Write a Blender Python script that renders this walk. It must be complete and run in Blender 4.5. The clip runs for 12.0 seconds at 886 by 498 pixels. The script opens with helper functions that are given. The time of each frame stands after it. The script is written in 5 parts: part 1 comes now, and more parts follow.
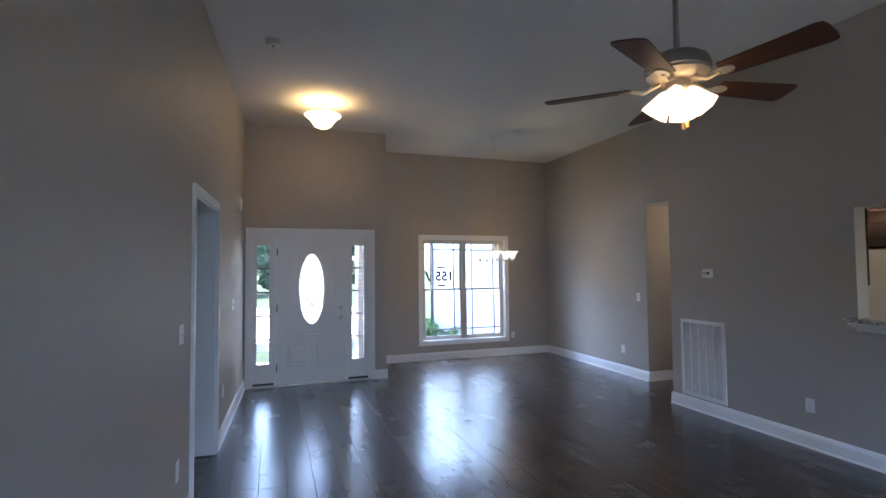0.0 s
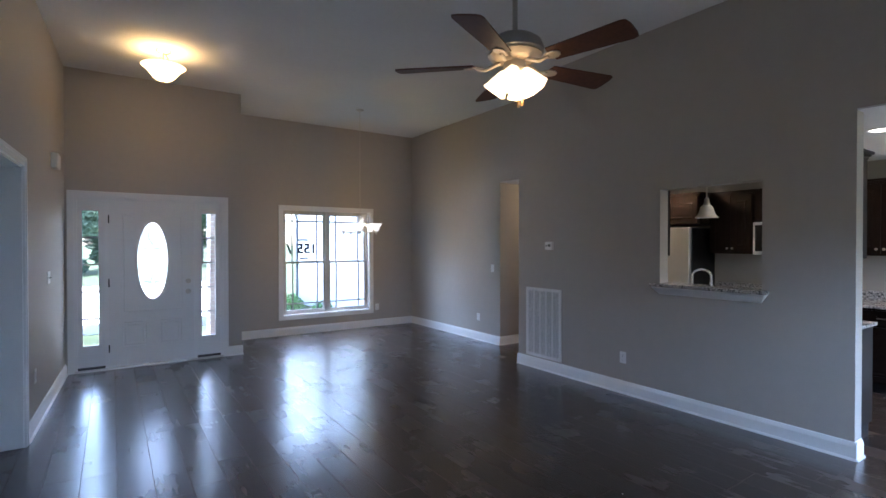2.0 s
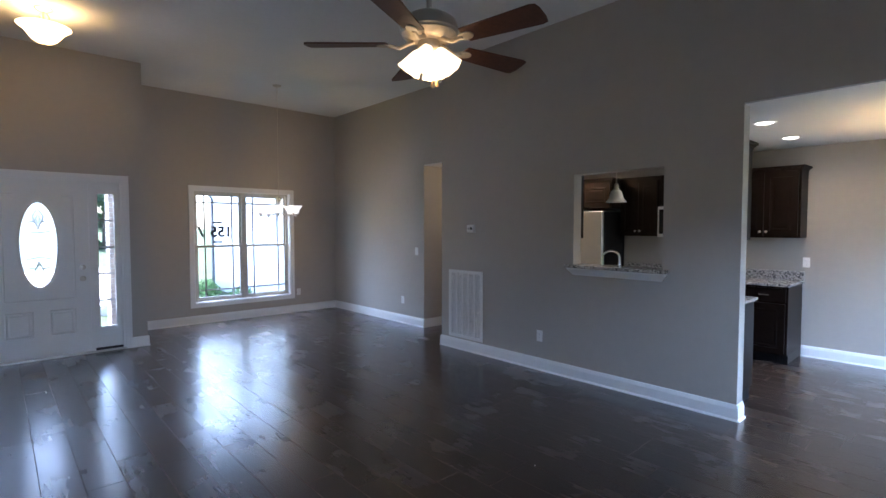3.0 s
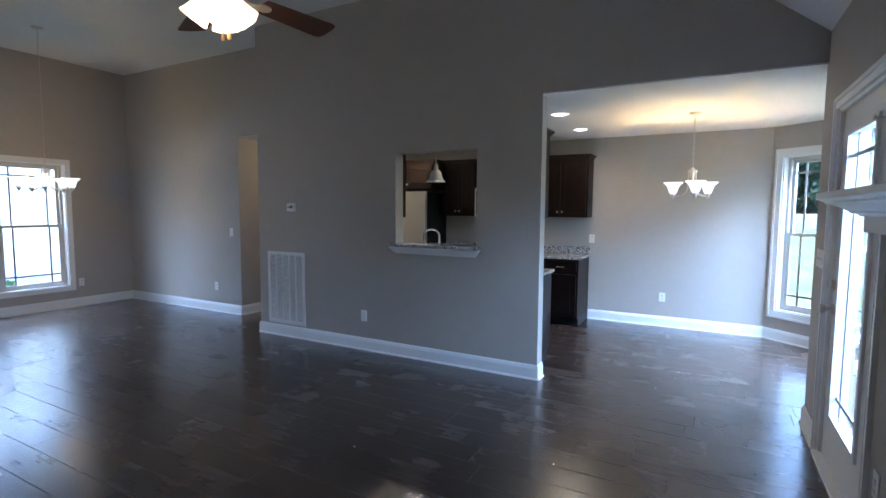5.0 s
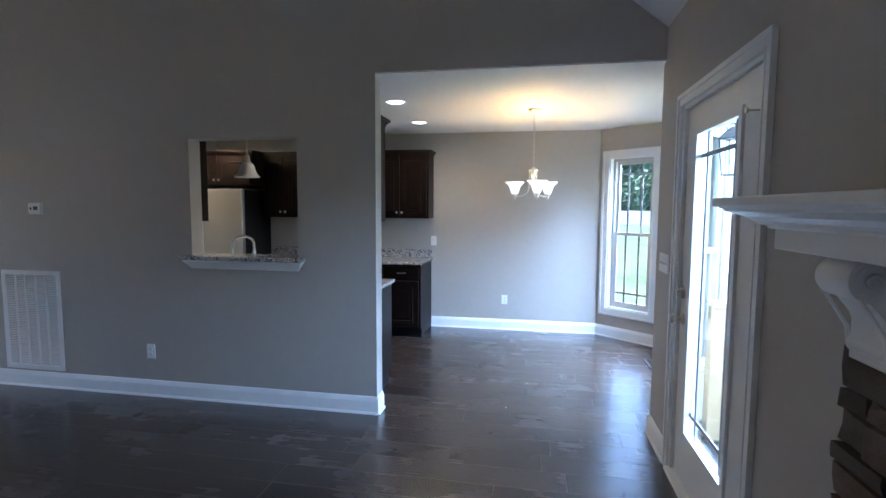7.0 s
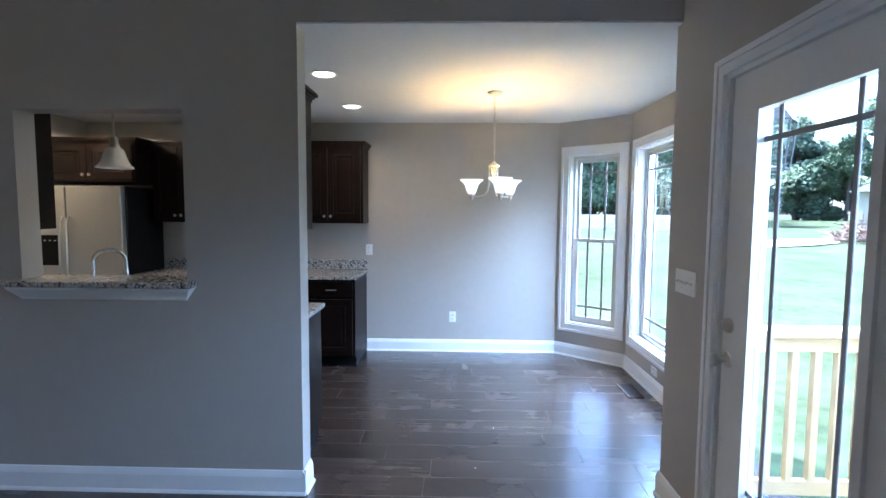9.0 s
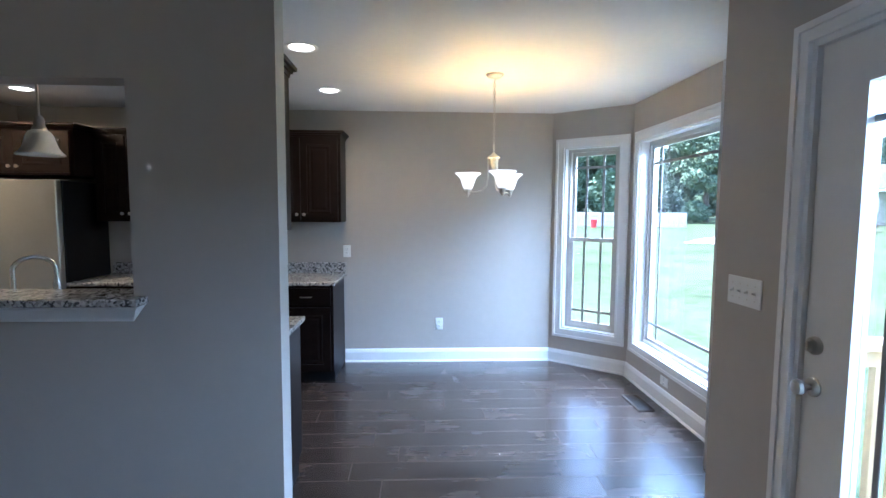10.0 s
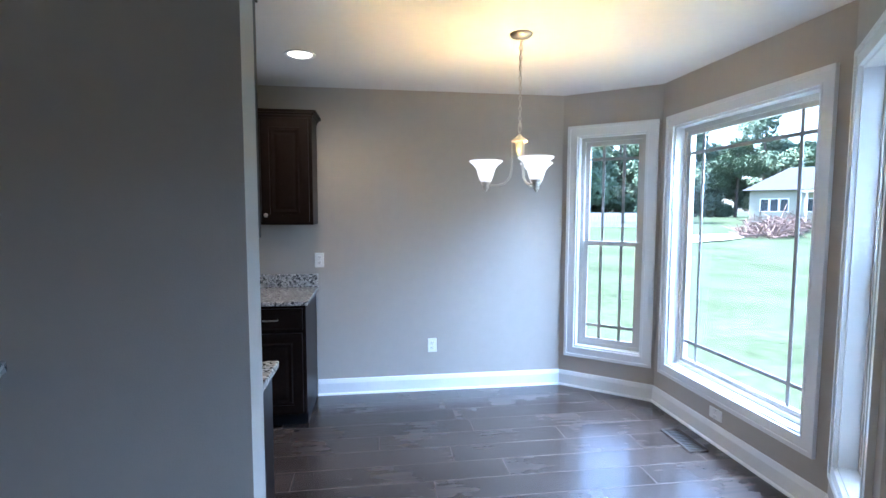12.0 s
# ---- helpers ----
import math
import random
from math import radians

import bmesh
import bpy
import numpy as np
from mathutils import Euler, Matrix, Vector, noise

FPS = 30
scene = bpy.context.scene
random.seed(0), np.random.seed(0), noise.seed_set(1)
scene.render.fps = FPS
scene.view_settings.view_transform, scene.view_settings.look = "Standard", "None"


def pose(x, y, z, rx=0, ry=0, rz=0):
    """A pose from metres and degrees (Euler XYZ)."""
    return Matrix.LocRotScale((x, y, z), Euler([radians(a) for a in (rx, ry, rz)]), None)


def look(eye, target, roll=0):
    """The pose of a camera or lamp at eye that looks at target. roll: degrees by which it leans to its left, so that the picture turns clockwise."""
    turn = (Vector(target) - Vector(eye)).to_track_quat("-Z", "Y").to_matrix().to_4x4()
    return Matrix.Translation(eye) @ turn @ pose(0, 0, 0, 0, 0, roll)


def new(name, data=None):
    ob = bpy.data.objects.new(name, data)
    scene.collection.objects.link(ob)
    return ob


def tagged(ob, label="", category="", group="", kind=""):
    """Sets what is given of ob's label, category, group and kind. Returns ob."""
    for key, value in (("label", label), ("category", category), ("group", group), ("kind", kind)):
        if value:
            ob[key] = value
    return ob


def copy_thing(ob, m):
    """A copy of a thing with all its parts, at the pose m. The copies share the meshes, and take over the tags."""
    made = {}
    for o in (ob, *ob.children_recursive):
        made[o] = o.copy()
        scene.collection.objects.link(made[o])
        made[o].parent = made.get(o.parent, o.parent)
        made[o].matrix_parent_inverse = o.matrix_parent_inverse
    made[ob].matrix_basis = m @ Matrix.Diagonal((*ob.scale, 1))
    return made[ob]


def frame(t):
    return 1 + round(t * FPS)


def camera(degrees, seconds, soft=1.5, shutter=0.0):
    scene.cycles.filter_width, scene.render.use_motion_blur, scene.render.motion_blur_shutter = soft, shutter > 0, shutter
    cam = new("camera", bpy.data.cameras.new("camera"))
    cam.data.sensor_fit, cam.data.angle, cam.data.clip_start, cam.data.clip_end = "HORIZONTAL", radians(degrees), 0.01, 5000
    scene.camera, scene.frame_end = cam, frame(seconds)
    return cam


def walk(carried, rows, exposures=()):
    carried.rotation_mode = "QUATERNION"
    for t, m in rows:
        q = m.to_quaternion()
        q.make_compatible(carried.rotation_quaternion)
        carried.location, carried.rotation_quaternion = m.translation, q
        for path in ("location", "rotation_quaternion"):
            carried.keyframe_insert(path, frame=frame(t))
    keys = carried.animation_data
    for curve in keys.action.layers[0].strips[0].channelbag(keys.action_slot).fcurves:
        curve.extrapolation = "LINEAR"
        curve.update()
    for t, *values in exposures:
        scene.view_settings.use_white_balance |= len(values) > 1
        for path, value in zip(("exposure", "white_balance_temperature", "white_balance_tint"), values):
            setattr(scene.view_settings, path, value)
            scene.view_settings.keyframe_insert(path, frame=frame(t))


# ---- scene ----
cam = camera(84.0, 12.0)
EXPO0, EXPO1 = 3.55, 3.42
KELVIN, TINT = 5050, 13
PATH = [
    (0, (0.26, 0.129, 1.572), (0.911, 2.018, 1.653), -0.5),
    (0.5, (0.275, 0.119, 1.55), (1.038, 1.968, 1.604), -0.4),
    (1, (0.299, 0.096, 1.548), (1.174, 1.894, 1.573), -0.3),
    (1.5, (0.314, 0.073, 1.53), (1.309, 1.808, 1.535), -0.1),
    (2, (0.338, 0.045, 1.517), (1.455, 1.704, 1.498), 0.0),
    (2.5, (0.372, 0.027, 1.507), (1.607, 1.6, 1.458), 0.0),
    (3, (0.408, 0.027, 1.516), (1.752, 1.505, 1.428), 0.0),
    (3.2, (0.447, 0.032, 1.489), (1.826, 1.477, 1.394), 0.1),
    (4.8, (0.582, -0.014, 1.491), (2.293, 1.009, 1.326), 0.5),
    (5, (0.549, 0.005, 1.486), (2.302, 0.955, 1.326), 0.4),
    (5.5, (0.695, 0.067, 1.501), (2.537, 0.828, 1.334), 0.5),
    (6, (0.934, 0.078, 1.509), (2.834, 0.68, 1.34), 0.5),
    (6.5, (1.103, 0.113, 1.514), (3.042, 0.577, 1.348), 0.4),
    (7, (1.265, 0.179, 1.522), (3.226, 0.535, 1.356), 0.3),
    (7.5, (1.48, 0.26, 1.516), (3.458, 0.512, 1.355), 0.4),
    (7.7, (1.562, 0.299, 1.511), (3.545, 0.512, 1.359), 0.5),
    (9.5, (2.355, 0.569, 1.522), (4.348, 0.558, 1.362), 0.3),
    (10, (2.575, 0.693, 1.516), (4.566, 0.603, 1.356), 0.3),
    (10.5, (2.799, 0.757, 1.502), (4.788, 0.628, 1.347), 0.1),
    (11, (3.015, 0.794, 1.493), (5.003, 0.647, 1.339), 0.1),
    (11.5, (3.203, 0.871, 1.506), (5.187, 0.679, 1.347), 0.0),
    (12, (3.404, 0.975, 1.499), (5.379, 0.701, 1.344), 0.1),
]
walk(cam, [(t, look(eye, target, roll)) for t, eye, target, roll in PATH],
     exposures=[(0.0, EXPO0, 5350, 17), (3.0, EXPO0, 5350, 17), (5.0, EXPO0, KELVIN, TINT), (6.5, EXPO0, KELVIN, TINT), (12.0, EXPO1, KELVIN, TINT)])

# ---------------------------------------------------------------- plan, in metres
XL = -0.115         # wall with the cased opening, at the entry corner
LEAN_SIDE = 2.3     # degrees by which that wall runs off the square
YE = 7.22           # entry wall
XJ = 1.82           # return wall beside the entry
YF = 8.30           # front wall of the dining end
XD = 5.17           # side wall of the dining end
XK = 4.655          # kitchen wall, room face
YK0, YK1 = 1.285, 4.72
YB = -0.635         # back wall with the patio door
ZC = 3.575          # great room ceiling
ZK = 2.455          # kitchen ceiling
XN = 7.415          # far wall of the breakfast nook
T = 0.13
BAY = [(7.415, -0.60), (6.93, -1.195), (5.42, -1.195), (4.72, -0.635)]

# ---------------------------------------------------------------- world, sun, lamps
world = bpy.data.worlds.new("world")
scene.world = world
world.use_nodes = True
wn = world.node_tree
sky = wn.nodes.new("ShaderNodeTexSky")
sky.sky_type, sky.sun_disc = "NISHITA", False
sky.sun_elevation, sky.sun_rotation = radians(64.9), radians(35)
sky.air_density, sky.dust_density = 1.0, 3.0
wn.links.new(sky.outputs[0], wn.nodes["Background"].inputs[0])
wn.nodes["Background"].inputs[1].default_value = 0.15
sun_data = bpy.data.lights.new("sun", "SUN")
sun_data.energy, sun_data.angle, sun_data.color = 3.6, radians(2), (1.0, 0.96, 0.9)
sun = new("sun", sun_data)
sun.matrix_world = look((14, 20, 52), (0, 0, 0))
WARM = (1.0, 0.60, 0.17)


def sky_lamp(name, x, y, z, aim, w, h, watts, spread=180):
    """Area lamp outside, above a window head: the sky's light that falls into the opening."""
    d = bpy.data.lights.new(name, "AREA")
    d.shape, d.size, d.size_y, d.energy, d.color = "RECTANGLE", w, h, watts, (0.62, 0.80, 1.0)
    d.spread = radians(spread)
    ob = new(name, d)
    ob.matrix_world = look((x, y, z), aim)
    return ob


sky_lamp("sky_front", 3.48, 9.5, 2.95, (3.2, 5.0, 0.3), 2.0, 0.9, 45)
sky_lamp("sky_entry", 0.75, 8.6, 2.9, (0.75, 5.2, 0.2), 1.6, 0.7, 40)
sky_lamp("sky_bay", 6.17, -2.3, 2.95, (6.3, 2.2, 0.9), 2.0, 1.0, 128)
sky_lamp("sky_bay_side", 8.4, -2.0, 2.95, (5.6, 0.8, 0.5), 0.9, 0.9, 15)
sky_lamp("sky_patio", 3.05, -2.9, 2.6, (4.2, 2.4, 0.5), 1.6, 0.9, 9, 100)
sky_lamp("sky_rear", 0.15, -2.3, 1.95, (2.4, 4.2, 0.8), 1.5, 1.0, 15)


def lamp(name, x, y, z, watts, colour=WARM, radius=0.03):
    d = bpy.data.lights.new(name, "POINT")
    d.energy, d.color, d.shadow_soft_size = watts, colour, radius
    ob = new(name, d)
    ob.matrix_world = pose(x, y, z)
    return ob


# ---------------------------------------------------------------- materials
def mat(name, base, rough=0.5, metal=0.0, spec=0.5, var=0.06, scale=6.0, bump=0.0, bscale=200.0, emit=None, power=0.0, coat=0.0):
    """Principled material with slow and fine colour variation and fine relief."""
    m = bpy.data.materials.new(name)
    m.use_nodes = True
    nt = m.node_tree
    p = nt.nodes["Principled BSDF"]
    p.inputs["Roughness"].default_value, p.inputs["Metallic"].default_value = rough, metal
    p.inputs["Specular IOR Level"].default_value = spec
    p.inputs["Coat Weight"].default_value = coat
    tc = nt.nodes.new("ShaderNodeTexCoord")
    if var:
        n1 = nt.nodes.new("ShaderNodeTexNoise")
        n1.inputs["Scale"].default_value, n1.inputs["Detail"].default_value = scale, 6
        n2 = nt.nodes.new("ShaderNodeTexNoise")
        n2.inputs["Scale"].default_value, n2.inputs["Detail"].default_value = scale * 11, 3
        add = nt.nodes.new("ShaderNodeMath")
        add.operation = "ADD"
        half = nt.nodes.new("ShaderNodeMath")
        half.operation = "MULTIPLY"
        half.inputs[1].default_value = 0.5
        ramp = nt.nodes.new("ShaderNodeValToRGB")
        ramp.color_ramp.elements[0].position, ramp.color_ramp.elements[1].position = 0.3, 0.7
        ramp.color_ramp.elements[0].color = (*[c * (1 - var) for c in base], 1)
        ramp.color_ramp.elements[1].color = (*[min(1, c * (1 + var)) for c in base], 1)
        for n in (n1, n2):
            nt.links.new(tc.outputs["Object"], n.inputs["Vector"])
        nt.links.new(n1.outputs["Fac"], add.inputs[0])
        nt.links.new(n2.outputs["Fac"], add.inputs[1])
        nt.links.new(add.outputs[0], half.inputs[0])
        nt.links.new(half.outputs[0], ramp.inputs[0])
        nt.links.new(ramp.outputs[0], p.inputs["Base Color"])
    else:
        p.inputs["Base Color"].default_value = (*base, 1)
    if bump:
        nb = nt.nodes.new("ShaderNodeTexNoise")
        nb.inputs["Scale"].default_value, nb.inputs["Detail"].default_value = bscale, 4
        b = nt.nodes.new("ShaderNodeBump")
        b.inputs["Strength"].default_value, b.inputs["Distance"].default_value = bump, 0.002
        nt.links.new(tc.outputs["Object"], nb.inputs["Vector"])
        nt.links.new(nb.outputs["Fac"], b.inputs["Height"])
        nt.links.new(b.outputs[0], p.inputs["Normal"])
    if emit:
        p.inputs["Emission Color"].default_value = (*emit, 1)
        p.inputs["Emission Strength"].default_value = power
    return m


WALL = mat("wall_paint", (0.43, 0.395, 0.35), 0.55, spec=0.35, var=0.03, scale=1.2, bump=0.25, bscale=260)
CEIL = mat("ceiling_paint", (0.70, 0.70, 0.70), 0.8, spec=0.2, var=0.03, scale=2, bump=0.5, bscale=120)
TRIM = mat("white_trim", (0.80, 0.80, 0.79), 0.3, var=0.02, scale=3, bump=0.08, bscale=90)
DOOR = mat("door_paint", (0.78, 0.78, 0.77), 0.35, var=0.02, scale=3, bump=0.12, bscale=150)
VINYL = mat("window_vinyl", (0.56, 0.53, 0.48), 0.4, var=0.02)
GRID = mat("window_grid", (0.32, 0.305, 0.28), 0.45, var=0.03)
PLASTIC = mat("white_plastic", (0.78, 0.78, 0.76), 0.35, var=0.01)
SLOT = mat("dark_slot", (0.02, 0.02, 0.02), 0.6, var=0.0)
NICKEL = mat("brushed_nickel", (0.62, 0.58, 0.52), 0.28, metal=1.0, var=0.05, scale=30)
CHROME = mat("bright_steel", (0.75, 0.75, 0.75), 0.15, metal=1.0, var=0.03, scale=30)
BLACKM = mat("black_hinge", (0.015, 0.015, 0.015), 0.5, var=0.1)
CARPET = mat("carpet", (0.42, 0.38, 0.33), 0.95, var=0.2, scale=60, bump=0.8, bscale=300)


def glass_mat(name, tint=(0.96, 0.98, 0.97), ripple=0.0):
    m = bpy.data.materials.new(name)
    m.use_nodes = True
    nt = m.node_tree
    nt.nodes.remove(nt.nodes["Principled BSDF"])
    tr, gl, mx, fr = (nt.nodes.new("ShaderNode" + n) for n in ("BsdfTransparent", "BsdfGlossy", "MixShader", "LayerWeight"))
    tr.inputs[0].default_value = (*tint, 1)
    gl.inputs["Roughness"].default_value = 0.02
    fr.inputs["Blend"].default_value = 0.5
    pw, ad = nt.nodes.new("ShaderNodeMath"), nt.nodes.new("ShaderNodeMath")
    pw.operation, ad.operation = "POWER", "MULTIPLY_ADD"
    pw.inputs[1].default_value = 5.0
    ad.inputs[1].default_value, ad.inputs[2].default_value = 0.5, 0.03
    nt.links.new(fr.outputs["Facing"], pw.inputs[0])
    nt.links.new(pw.outputs[0], ad.inputs[0])
    nt.links.new(ad.outputs[0], mx.inputs[0])
    nt.links.new(tr.outputs[0], mx.inputs[1])
    nt.links.new(gl.outputs[0], mx.inputs[2])
    nt.links.new(mx.outputs[0], nt.nodes["Material Output"].inputs[0])
    return m


GLASS = glass_mat("window_glass")


PW, PL = 0.195, 1.22      # floor board


def plank_mat():
    """Dark hand-scraped laminate: grain along the board, tone by board, scraped relief."""
    m = bpy.data.materials.new("dark_plank")
    m.use_nodes = True
    nt = m.node_tree
    N, L = nt.nodes.new, nt.links.new
    p = nt.nodes["Principled BSDF"]
    p.inputs["Specular IOR Level"].default_value = 0.6
    p.inputs["Coat Weight"].default_value, p.inputs["Coat Roughness"].default_value = 0.5, 0.2
    tc, info, mp = N("ShaderNodeTexCoord"), N("ShaderNodeObjectInfo"), N("ShaderNodeMapping")
    mp.inputs["Scale"].default_value = (15, 0.75, 15)
    geo = N("ShaderNodeNewGeometry")
    off = N("ShaderNodeVectorMath")
    off.operation = "ADD"
    mul = N("ShaderNodeMath")
    mul.operation = "MULTIPLY"
    mul.inputs[1].default_value = 57.0
    sumr = N("ShaderNodeMath")
    L(info.outputs["Random"], sumr.inputs[0])
    L(geo.outputs["Random Per Island"], sumr.inputs[1])
    L(sumr.outputs[0], mul.inputs[0])
    L(tc.outputs["Object"], off.inputs[0])
    L(mul.outputs[0], off.inputs[1])
    L(off.outputs[0], mp.inputs["Vector"])
    grain, broad, streak = N("ShaderNodeTexNoise"), N("ShaderNodeTexNoise"), N("ShaderNodeTexNoise")
    grain.inputs["Scale"].default_value, grain.inputs["Detail"].default_value, grain.inputs["Distortion"].default_value = 2.4, 5, 0.15
    broad.inputs["Scale"].default_value, broad.inputs["Detail"].default_value = 2.2, 4
    streak.inputs["Scale"].default_value, streak.inputs["Detail"].default_value = 0.9, 3
    L(mp.outputs[0], grain.inputs["Vector"])
    L(off.outputs[0], broad.inputs["Vector"])
    L(mp.outputs[0], streak.inputs["Vector"])
    ramp = N("ShaderNodeValToRGB")
    e = ramp.color_ramp.elements
    e[0].position, e[0].color = 0.26, (0.015, 0.0105, 0.0088, 1)
    e[1].position, e[1].color = 0.80, (0.072, 0.049, 0.037, 1)
    mid = ramp.color_ramp.elements.new(0.52)
    mid.color = (0.042, 0.0280, 0.0212, 1)
    L(grain.outputs["Fac"], ramp.inputs[0])
    tone = N("ShaderNodeMapRange")
    tone.inputs["To Min"].default_value, tone.inputs["To Max"].default_value = 0.86, 1.17
    frac = N("ShaderNodeMath")
    frac.operation = "FRACT"
    L(sumr.outputs[0], frac.inputs[0])
    L(frac.outputs[0], tone.inputs["Value"])
    bt = N("ShaderNodeMath")
    bt.operation = "MULTIPLY_ADD"
    bt.inputs[1].default_value = 0.4
    bt.inputs[2].default_value = -0.2
    L(broad.outputs["Fac"], bt.inputs[0])
    tot = N("ShaderNodeMath")
    L(tone.outputs[0], tot.inputs[0])
    L(bt.outputs[0], tot.inputs[1])
    blot_map, blot, blot_rng = N("ShaderNodeMapping"), N("ShaderNodeTexNoise"), N("ShaderNodeMapRange")
    blot_map.inputs["Scale"].default_value = (1.0, 0.42, 1.0)
    blot.inputs["Scale"].default_value, blot.inputs["Detail"].default_value, blot.inputs["Distortion"].default_value = 9.0, 3, 0.2
    blot_rng.inputs["From Min"].default_value, blot_rng.inputs["From Max"].default_value = 0.36, 0.66
    blot_rng.inputs["To Min"].default_value, blot_rng.inputs["To Max"].default_value = -0.06, 0.07
    L(off.outputs[0], blot_map.inputs["Vector"])
    L(blot_map.outputs[0], blot.inputs["Vector"])
    L(blot.outputs["Fac"], blot_rng.inputs["Value"])
    tot2 = N("ShaderNodeMath")
    L(tot.outputs[0], tot2.inputs[0])
    L(blot_rng.outputs[0], tot2.inputs[1])
    low = N("ShaderNodeMath")
    low.operation = "MAXIMUM"
    low.inputs[1].default_value = 0.25
    L(tot2.outputs[0], low.inputs[0])
    sc = N("ShaderNodeVectorMath")
    sc.operation = "SCALE"
    L(ramp.outputs[0], sc.inputs[0])
    L(low.outputs[0], sc.inputs["Scale"])
    apart, edge, worn, wn_noise, wn_rng, wn_mul, wear = (N("ShaderNode" + k) for k in ("SeparateXYZ", "Math", "MapRange", "TexNoise", "MapRange", "Math", "Mix"))
    L(tc.outputs["Object"], apart.inputs[0])
    edge.operation, edge.inputs[1].default_value = "PINGPONG", PW / 2
    L(apart.outputs["X"], edge.inputs[0])
    worn.inputs["From Min"].default_value, worn.inputs["From Max"].default_value = 0.0, 0.013
    worn.inputs["To Min"].default_value, worn.inputs["To Max"].default_value = 1.0, 0.0
    L(edge.outputs[0], worn.inputs["Value"])
    wn_noise.inputs["Scale"].default_value, wn_noise.inputs["Detail"].default_value = 2.2, 3
    L(off.outputs[0], wn_noise.inputs["Vector"])
    wn_rng.inputs["From Min"].default_value, wn_rng.inputs["From Max"].default_value = 0.22, 0.85
    L(wn_noise.outputs["Fac"], wn_rng.inputs["Value"])
    wn_mul.operation = "MULTIPLY"
    L(worn.outputs[0], wn_mul.inputs[0])
    L(wn_rng.outputs[0], wn_mul.inputs[1])
    wear.data_type = "RGBA"
    wear.inputs[7].default_value = (0.080, 0.057, 0.045, 1)
    L(wn_mul.outputs[0], wear.inputs[0])
    L(sc.outputs[0], wear.inputs[6])
    L(wear.outputs[2], p.inputs["Base Color"])
    rr = N("ShaderNodeMapRange")
    rr.inputs["To Min"].default_value, rr.inputs["To Max"].default_value = 0.20, 0.33
    rs_mix = N("ShaderNodeMix")
    rs_mix.inputs[0].default_value = 0.2
    L(broad.outputs["Fac"], rs_mix.inputs[2])
    L(grain.outputs["Fac"], rs_mix.inputs[3])
    L(rs_mix.outputs[0], rr.inputs["Value"])
    L(rr.outputs[0], p.inputs["Roughness"])
    ridge_map, ridge = N("ShaderNodeMapping"), N("ShaderNodeTexNoise")
    ridge_map.inputs["Scale"].default_value = (75, 0.8, 1)
    ridge.inputs["Scale"].default_value, ridge.inputs["Detail"].default_value = 1.6, 3
    L(off.outputs[0], ridge_map.inputs["Vector"])
    L(ridge_map.outputs[0], ridge.inputs["Vector"])
    bump = N("ShaderNodeBump")
    bump.inputs["Strength"].default_value, bump.inputs["Distance"].default_value = 0.11, 0.0010
    hs = N("ShaderNodeMath")
    hs.operation = "MULTIPLY_ADD"
    hs.inputs[1].default_value = 0.6
    L(streak.outputs["Fac"], hs.inputs[0])
    L(ridge.outputs["Fac"], hs.inputs[2])
    scrape = N("ShaderNodeMath")
    scrape.operation = "MULTIPLY_ADD"
    scrape.inputs[1].default_value = 0.25
    L(blot.outputs["Fac"], scrape.inputs[0])
    L(hs.outputs[0], scrape.inputs[2])
    L(scrape.outputs[0], bump.inputs["Height"])
    L(bump.outputs[0], p.inputs["Normal"])
    L(bump.outputs[0], p.inputs["Coat Normal"])
    return m


PLANK = plank_mat()


# ---------------------------------------------------------------- mesh helpers
def box(bm, x0, y0, z0, x1, y1, z1, m=None):
    vs = [bm.verts.new(Vector(v) if m is None else m @ Vector(v)) for v in
          [(x0, y0, z0), (x1, y0, z0), (x1, y1, z0), (x0, y1, z0), (x0, y0, z1), (x1, y0, z1), (x1, y1, z1), (x0, y1, z1)]]
    for f in [(0, 3, 2, 1), (4, 5, 6, 7), (0, 1, 5, 4), (1, 2, 6, 5), (2, 3, 7, 6), (3, 0, 4, 7)]:
        bm.faces.new([vs[i] for i in f])


def bevelled(bm, width=0.002, segments=1):
    bmesh.ops.bevel(bm, geom=bm.edges[:], offset=width, segments=segments, profile=0.5, affect="EDGES", clamp_overlap=True)
    return bm


def bbox(x0, y0, z0, x1, y1, z1, bev=0.002, seg=1):
    bm = bmesh.new()
    box(bm, min(x0, x1), min(y0, y1), min(z0, z1), max(x0, x1), max(y0, y1), max(z0, z1))
    if bev:
        bevelled(bm, bev, seg)
    return bm


def prism(bm, outline, lo, hi, axis="y", m=None):
    """Extrude a closed outline of (a, b) pairs from lo to hi along an axis: x -> (a,b)=(y,z), y -> (x,z), z -> (x,y)."""
    def at(a, b, c):
        v = Vector({"x": (c, a, b), "y": (a, c, b), "z": (a, b, c)}[axis])
        return v if m is None else m @ v
    a = [bm.verts.new(at(p, q, lo)) for p, q in outline]
    b = [bm.verts.new(at(p, q, hi)) for p, q in outline]
    n = len(outline)
    bm.faces.new(a[::-1])
    bm.faces.new(b)
    for i in range(n):
        bm.faces.new([a[i], a[(i + 1) % n], b[(i + 1) % n], b[i]])


